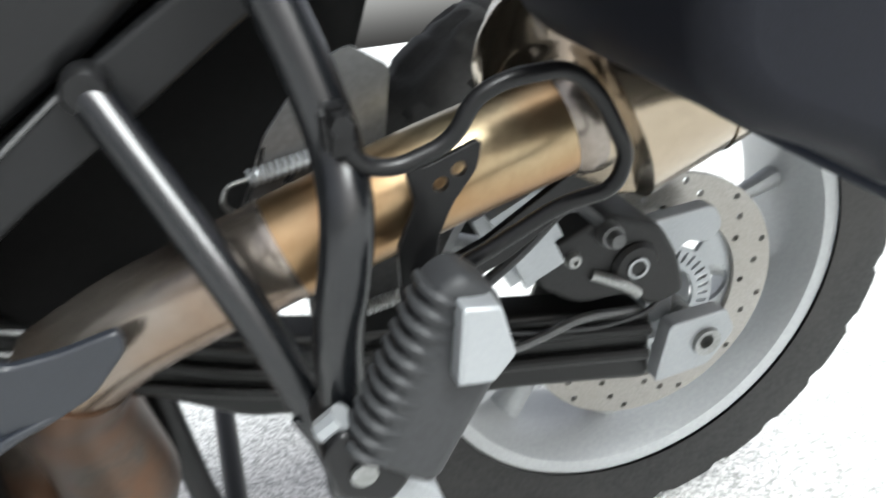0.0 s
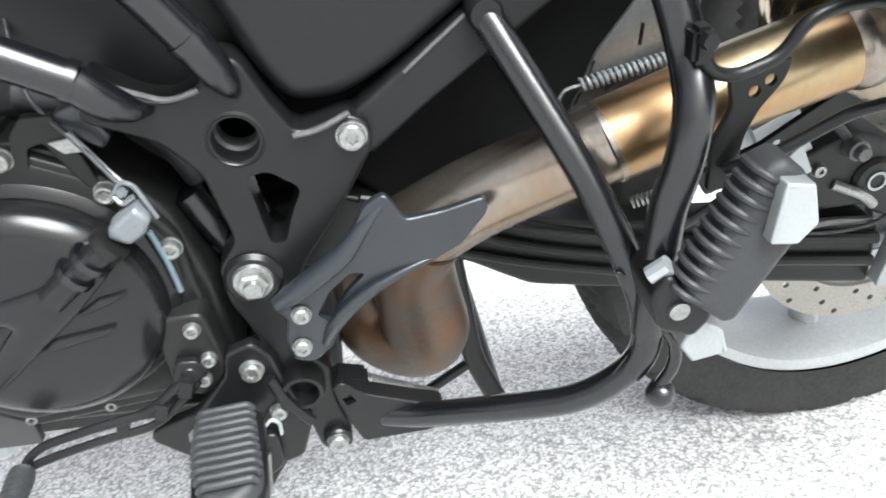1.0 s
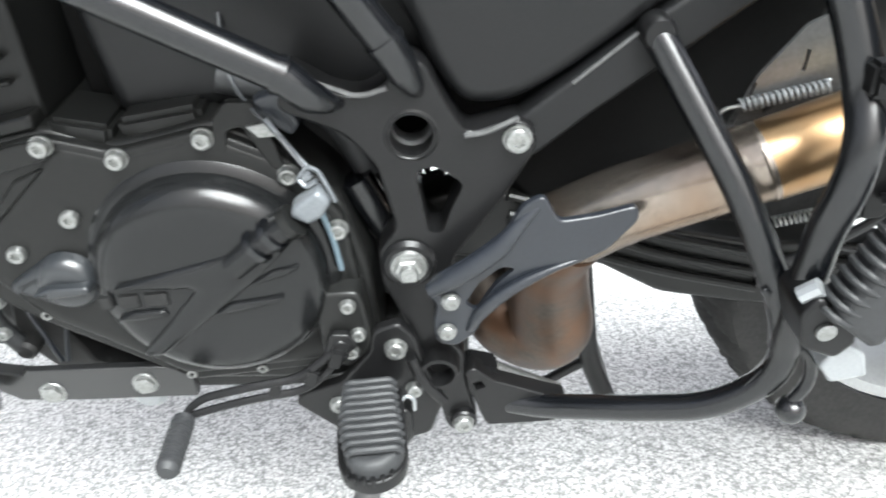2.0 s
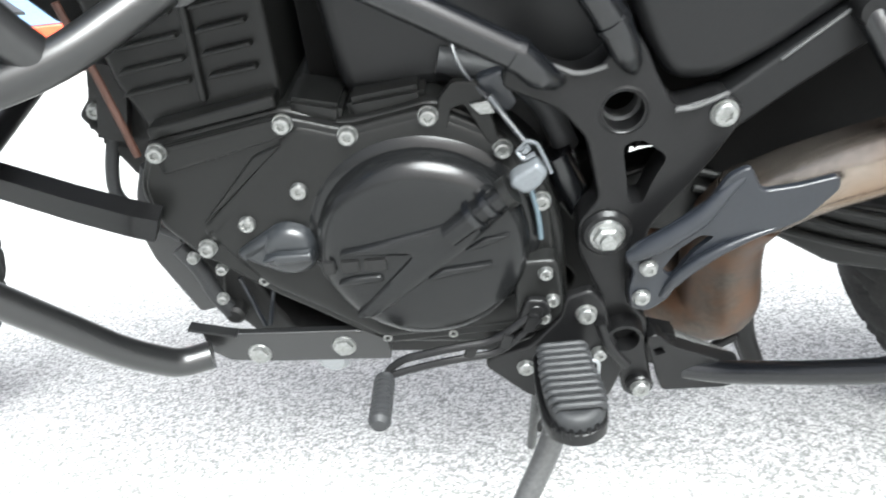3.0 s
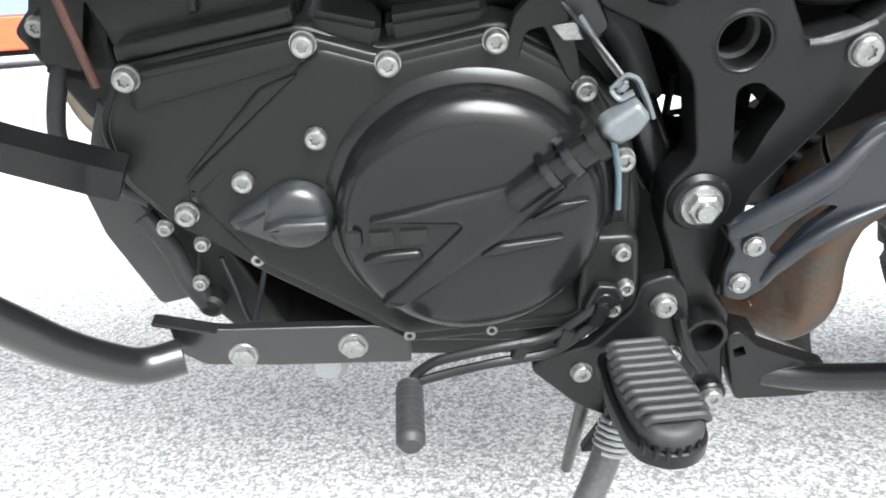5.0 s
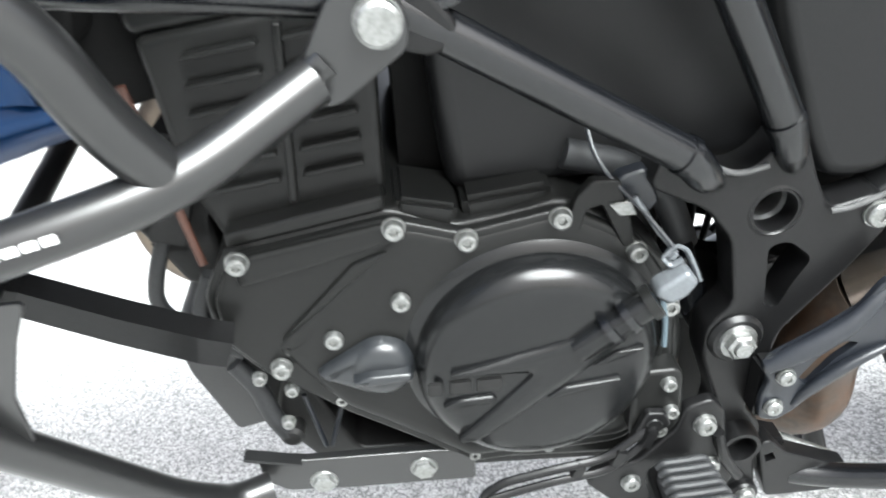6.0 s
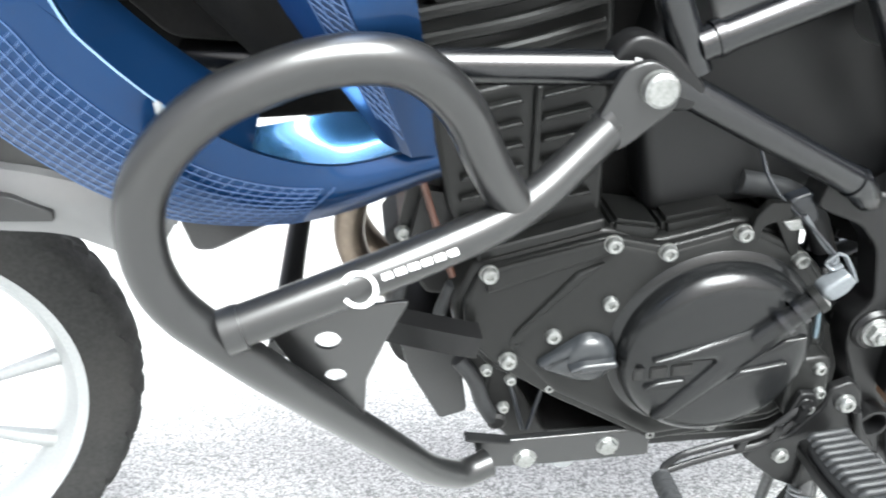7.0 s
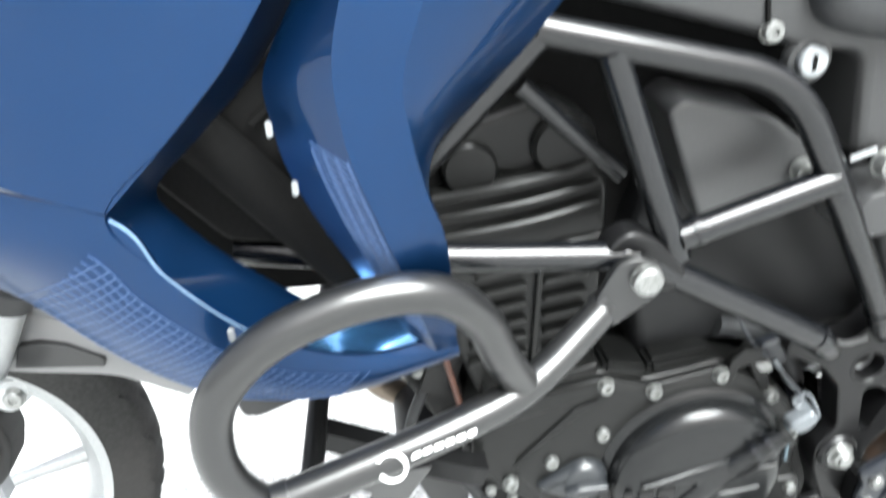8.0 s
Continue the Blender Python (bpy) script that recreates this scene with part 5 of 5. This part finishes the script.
part("blade_face", panel(*BLADE_FACE, 0.004, 30, 6), BLUE, fairing)
lattice(BLADE_FRONT, (0.52, 0.95), (0.5, 0.95), 26, 3, 0.03, 0.0008)
part("blade_rear", panel(BLADE[1], [(-0.92, -0.25, 0.985), (-0.952, -0.253, 0.953), (-0.978, -0.255, 0.924), (-1.016, -0.256, 0.887), (-1.043, -0.256, 0.857), (-1.047, -0.254, 0.801), (-1.033, -0.245, 0.71)], (-0.002, -0.006, 0), 0.004, 30, 8), BLUE, fairing)
# same paint as the fairing, coloured paler to look sunlit
part("belly_scoop", panel([(-1.16, -0.282, 0.728), (-1.1, -0.271, 0.704), (-1.04, -0.264, 0.708)], [(-1.152, -0.25, 0.731), (-1.092, -0.238, 0.731), (-1.045, -0.24, 0.722)], (0, 0, -0.003), 0.003, inward=(0, 0, -1)), BLUE_LIT, fairing)
part("air_duct", plate([(-1.216, 0.69), (-1.213, 0.668), (-1.209, 0.647), (-1.196, 0.645), (-1.15, 0.662), (-1.15, 0.685)], -0.256, -0.19, r=0.006, bevel=0.003), PLASTIC, fairing)
for x, y, z in ((-1.187, -0.327, 0.774), (-1.145, -0.3, 0.9), (-1.135, -0.3, 0.86)):
    part("clip", box((x - 0.002, y - 0.002, z - 0.005), (x + 0.002, y + 0.002, z + 0.005), 0.001), ALU, fairing)
part("shroud", plate([(-1.33, 0.9), (-1.29, 0.82), (-1.25, 0.75), (-1.19, 0.705), (-1.06, 0.7), (-1.04, 0.8), (-1.1, 0.9)], -0.16, 0.1, r=0.01, bevel=0.004), DARK, fairing)
part("head_front", plate([(-1.12, 0.8), (-1.0, 0.8), (-1.0, 0.66), (-1.06, 0.645), (-1.1, 0.69)], -0.12, 0.12, r=0.01, bevel=0.004), DARK, engine)
radiator = part("radiator", plate([(-1.27, 0.87), (-1.17, 0.97), (-1.13, 1.06), (-1.04, 1.04), (-1.045, 0.8), (-1.055, 0.785), (-1.14, 0.775), (-1.2, 0.785)], -0.215, 0.2, r=0.01, bevel=0.004), CORE, motorcycle, "dark finned radiator core")
for k in range(7):
    part("tank_rib", tube([(-1.2 + 0.017 * k, -0.217, 0.925 - 0.024 * k), (-1.15 + 0.014 * k, -0.217, 0.96 - 0.024 * k)], 0.005, 0, 8), CORE, radiator)
part("side_tank", tube([(-1.215, -0.222, 0.89), (-1.11, -0.222, 0.755)], 0.02), DARK, radiator)
part("header_pipe", tube([(-1.03, 0.05, 0.64), (-1.1, 0.05, 0.56), (-1.122, 0.05, 0.48), (-1.11, 0.05, 0.43), (-1.07, 0.05, 0.4), (-1.0, 0.05, 0.38)], 0.018, 0.04, 20), HEADER, exhaust, "dull brown header pipe")
part("header_pipe", tube([(-1.03, 0.13, 0.64), (-1.1, 0.13, 0.56), (-1.12, 0.13, 0.47), (-1.1, 0.13, 0.42), (-1.06, 0.12, 0.39), (-1.0, 0.11, 0.37)], 0.018, 0.04, 20), HEADER, exhaust)
part("cross_strut", tube([(-1.171, -0.221, 0.529), (-1.15, 0.02, 0.582), (-1.131, 0.25, 0.633)], 0.0105, 0.03), FRAME, guard, "black strut to the guard of the far side")
part("thermostat_housing", box((-1.062, -0.13, 0.53), (-1.012, -0.04, 0.625), 0.012, turn=(0, 18, 0)), CASTING, engine)
part("gearbox_rear", plate([(-0.7, 0.58), (-0.665, 0.58), (-0.655, 0.455), (-0.56, 0.435), (-0.575, 0.25), (-0.665, 0.24), (-0.662, 0.318), (-0.643, 0.32), (-0.637, 0.333), (-0.648, 0.349), (-0.7, 0.352)], -0.1, -0.04, r=0.01, bevel=0.004), CASTING, engine)
part("gearbox_rear", plate([(-0.7, 0.56), (-0.665, 0.56), (-0.63, 0.36), (-0.59, 0.3), (-0.58, 0.25), (-0.665, 0.24), (-0.7, 0.352)], -0.04, 0.12, r=0.01, bevel=0.004), CASTING, engine)
part("pump_cover", plate([(-1.079, 0.564), (-1.058, 0.585), (-1.02, 0.592), (-1.01, 0.49), (-1.044, 0.498), (-1.06, 0.53)], -0.118, -0.05, r=0.006, bevel=0.005), CASTING, engine)
bolt((-1.06, -0.118, 0.568), engine, 0.007, 0.006)
part("brown_hose", tube([(-1.046, -0.14, 0.67), (-1.034, -0.14, 0.6), (-1.02, -0.15, 0.535)], 0.0034, 0.02, 10), BRICKRED, engine, "thin brown hose")
part("hose", tube([(-1.04, -0.115, 0.57), (-1.066, -0.115, 0.515), (-1.076, -0.115, 0.478), (-1.05, -0.12, 0.452)], 0.0065, 0.02, 12), RUBBER, engine)
part("hose", tube([(-1.02, -0.14, 0.52), (-1.036, -0.14, 0.485), (-1.03, -0.145, 0.462), (-1.005, -0.15, 0.45)], 0.0065, 0.02, 12), RUBBER, engine)
part("oil_filter", lathe([(0, -0.06), (0.035, -0.06), (0.038, -0.05), (0.038, 0.03), (0, 0.03)], (-1.05, 0, 0.4), 28), CASTING, engine)
part("front_flap", plate([(-1.075, 0.435), (-1.069, 0.393), (-1.041, 0.32), (-1.01, 0.327), (-1.012, 0.374), (-1.02, 0.43)], -0.1, -0.09, r=0.006, bevel=0.002), PLASTIC, engine)

# ---- side case over the muffler ----
case = tagged(new("side_case"), "dark plastic side case hanging beside the tail", "pannier")
case.matrix_world = BIKE
part("shell", plate([(-0.2, 0.95), (-0.24, 0.68), (-0.235, 0.65), (-0.215, 0.632), (-0.16, 0.609), (-0.135, 0.59), (-0.13, 0.95)], -0.4, -0.26, r=0.02, bevel=0.015), CASE, case, "black inner shell")
part("lid", plate([(-0.128, 0.95), (-0.133, 0.588), (-0.12, 0.578), (-0.095, 0.566), (0.25, 0.56), (0.3, 0.6), (0.3, 0.95)], -0.405, -0.26, r=0.015, bevel=0.012), CASEBLUE, case, "dark blue-grey lid")
part("seam", tube([(-0.131, -0.398, 0.95), (-0.134, -0.398, 0.59)], 0.004, 0, 8), DARK, case)

# ---- small utility vehicle far behind ----
vehicle = tagged(new("utility_truck"), "small orange and pale blue utility truck parked far off", "truck")
vehicle.matrix_world = pose(-6.2, 7.5, 0, 0, 0, 33)


def truck_wheel(x, y):
    w = part("wheel", lathe([(0.0, -0.06), (0.09, -0.06), (0.1, -0.08), (0.2, -0.1), (0.29, -0.09), (0.31, -0.05), (0.31, 0.05), (0.29, 0.09), (0.0, 0.09)], seg=40), TYRE, vehicle, "black tyre on a grey rim")
    part("rim", lathe([(0, -0.075), (0.04, -0.085), (0.06, -0.07), (0.12, -0.07), (0.15, -0.1), (0.16, -0.1)], seg=30), GREYPL, w)
    w.location = (x, y, 0.31)


for x, y in ((0, 0), (1.75, 0), (0, 1.0), (1.75, 1.0)):
    truck_wheel(x, y)
part("skirt", plate([(0.36, 0.2), (0.3, 0.5), (0.34, 0.56), (1.4, 0.56), (1.36, 0.2)], -0.06, 1.05, r=0.03, bevel=0.02), ORANGE, vehicle)
part("underframe", box((0.2, 0.0, 0.14), (1.5, 1.0, 0.22), 0.01), DARK, vehicle)
part("body", plate([(-0.45, 0.66), (-0.3, 0.78), (0.1, 0.86), (0.5, 1.0), (1.9, 1.0), (2.1, 0.56), (0.34, 0.56), (0.24, 0.68), (0.05, 0.72), (-0.2, 0.66), (-0.4, 0.5)], -0.03, 1.03, r=0.04, bevel=0.02), PALEBLUE, vehicle)
part("post", tube([(0.6, 0.05, 1.0), (0.5, 0.05, 1.9), (1.9, 0.05, 1.9), (1.95, 0.05, 1.0)], 0.03, 0.1), DARK, vehicle)
part("post", tube([(0.6, 0.95, 1.0), (0.5, 0.95, 1.9), (1.9, 0.95, 1.9), (1.95, 0.95, 1.0)], 0.03, 0.1), DARK, vehicle)
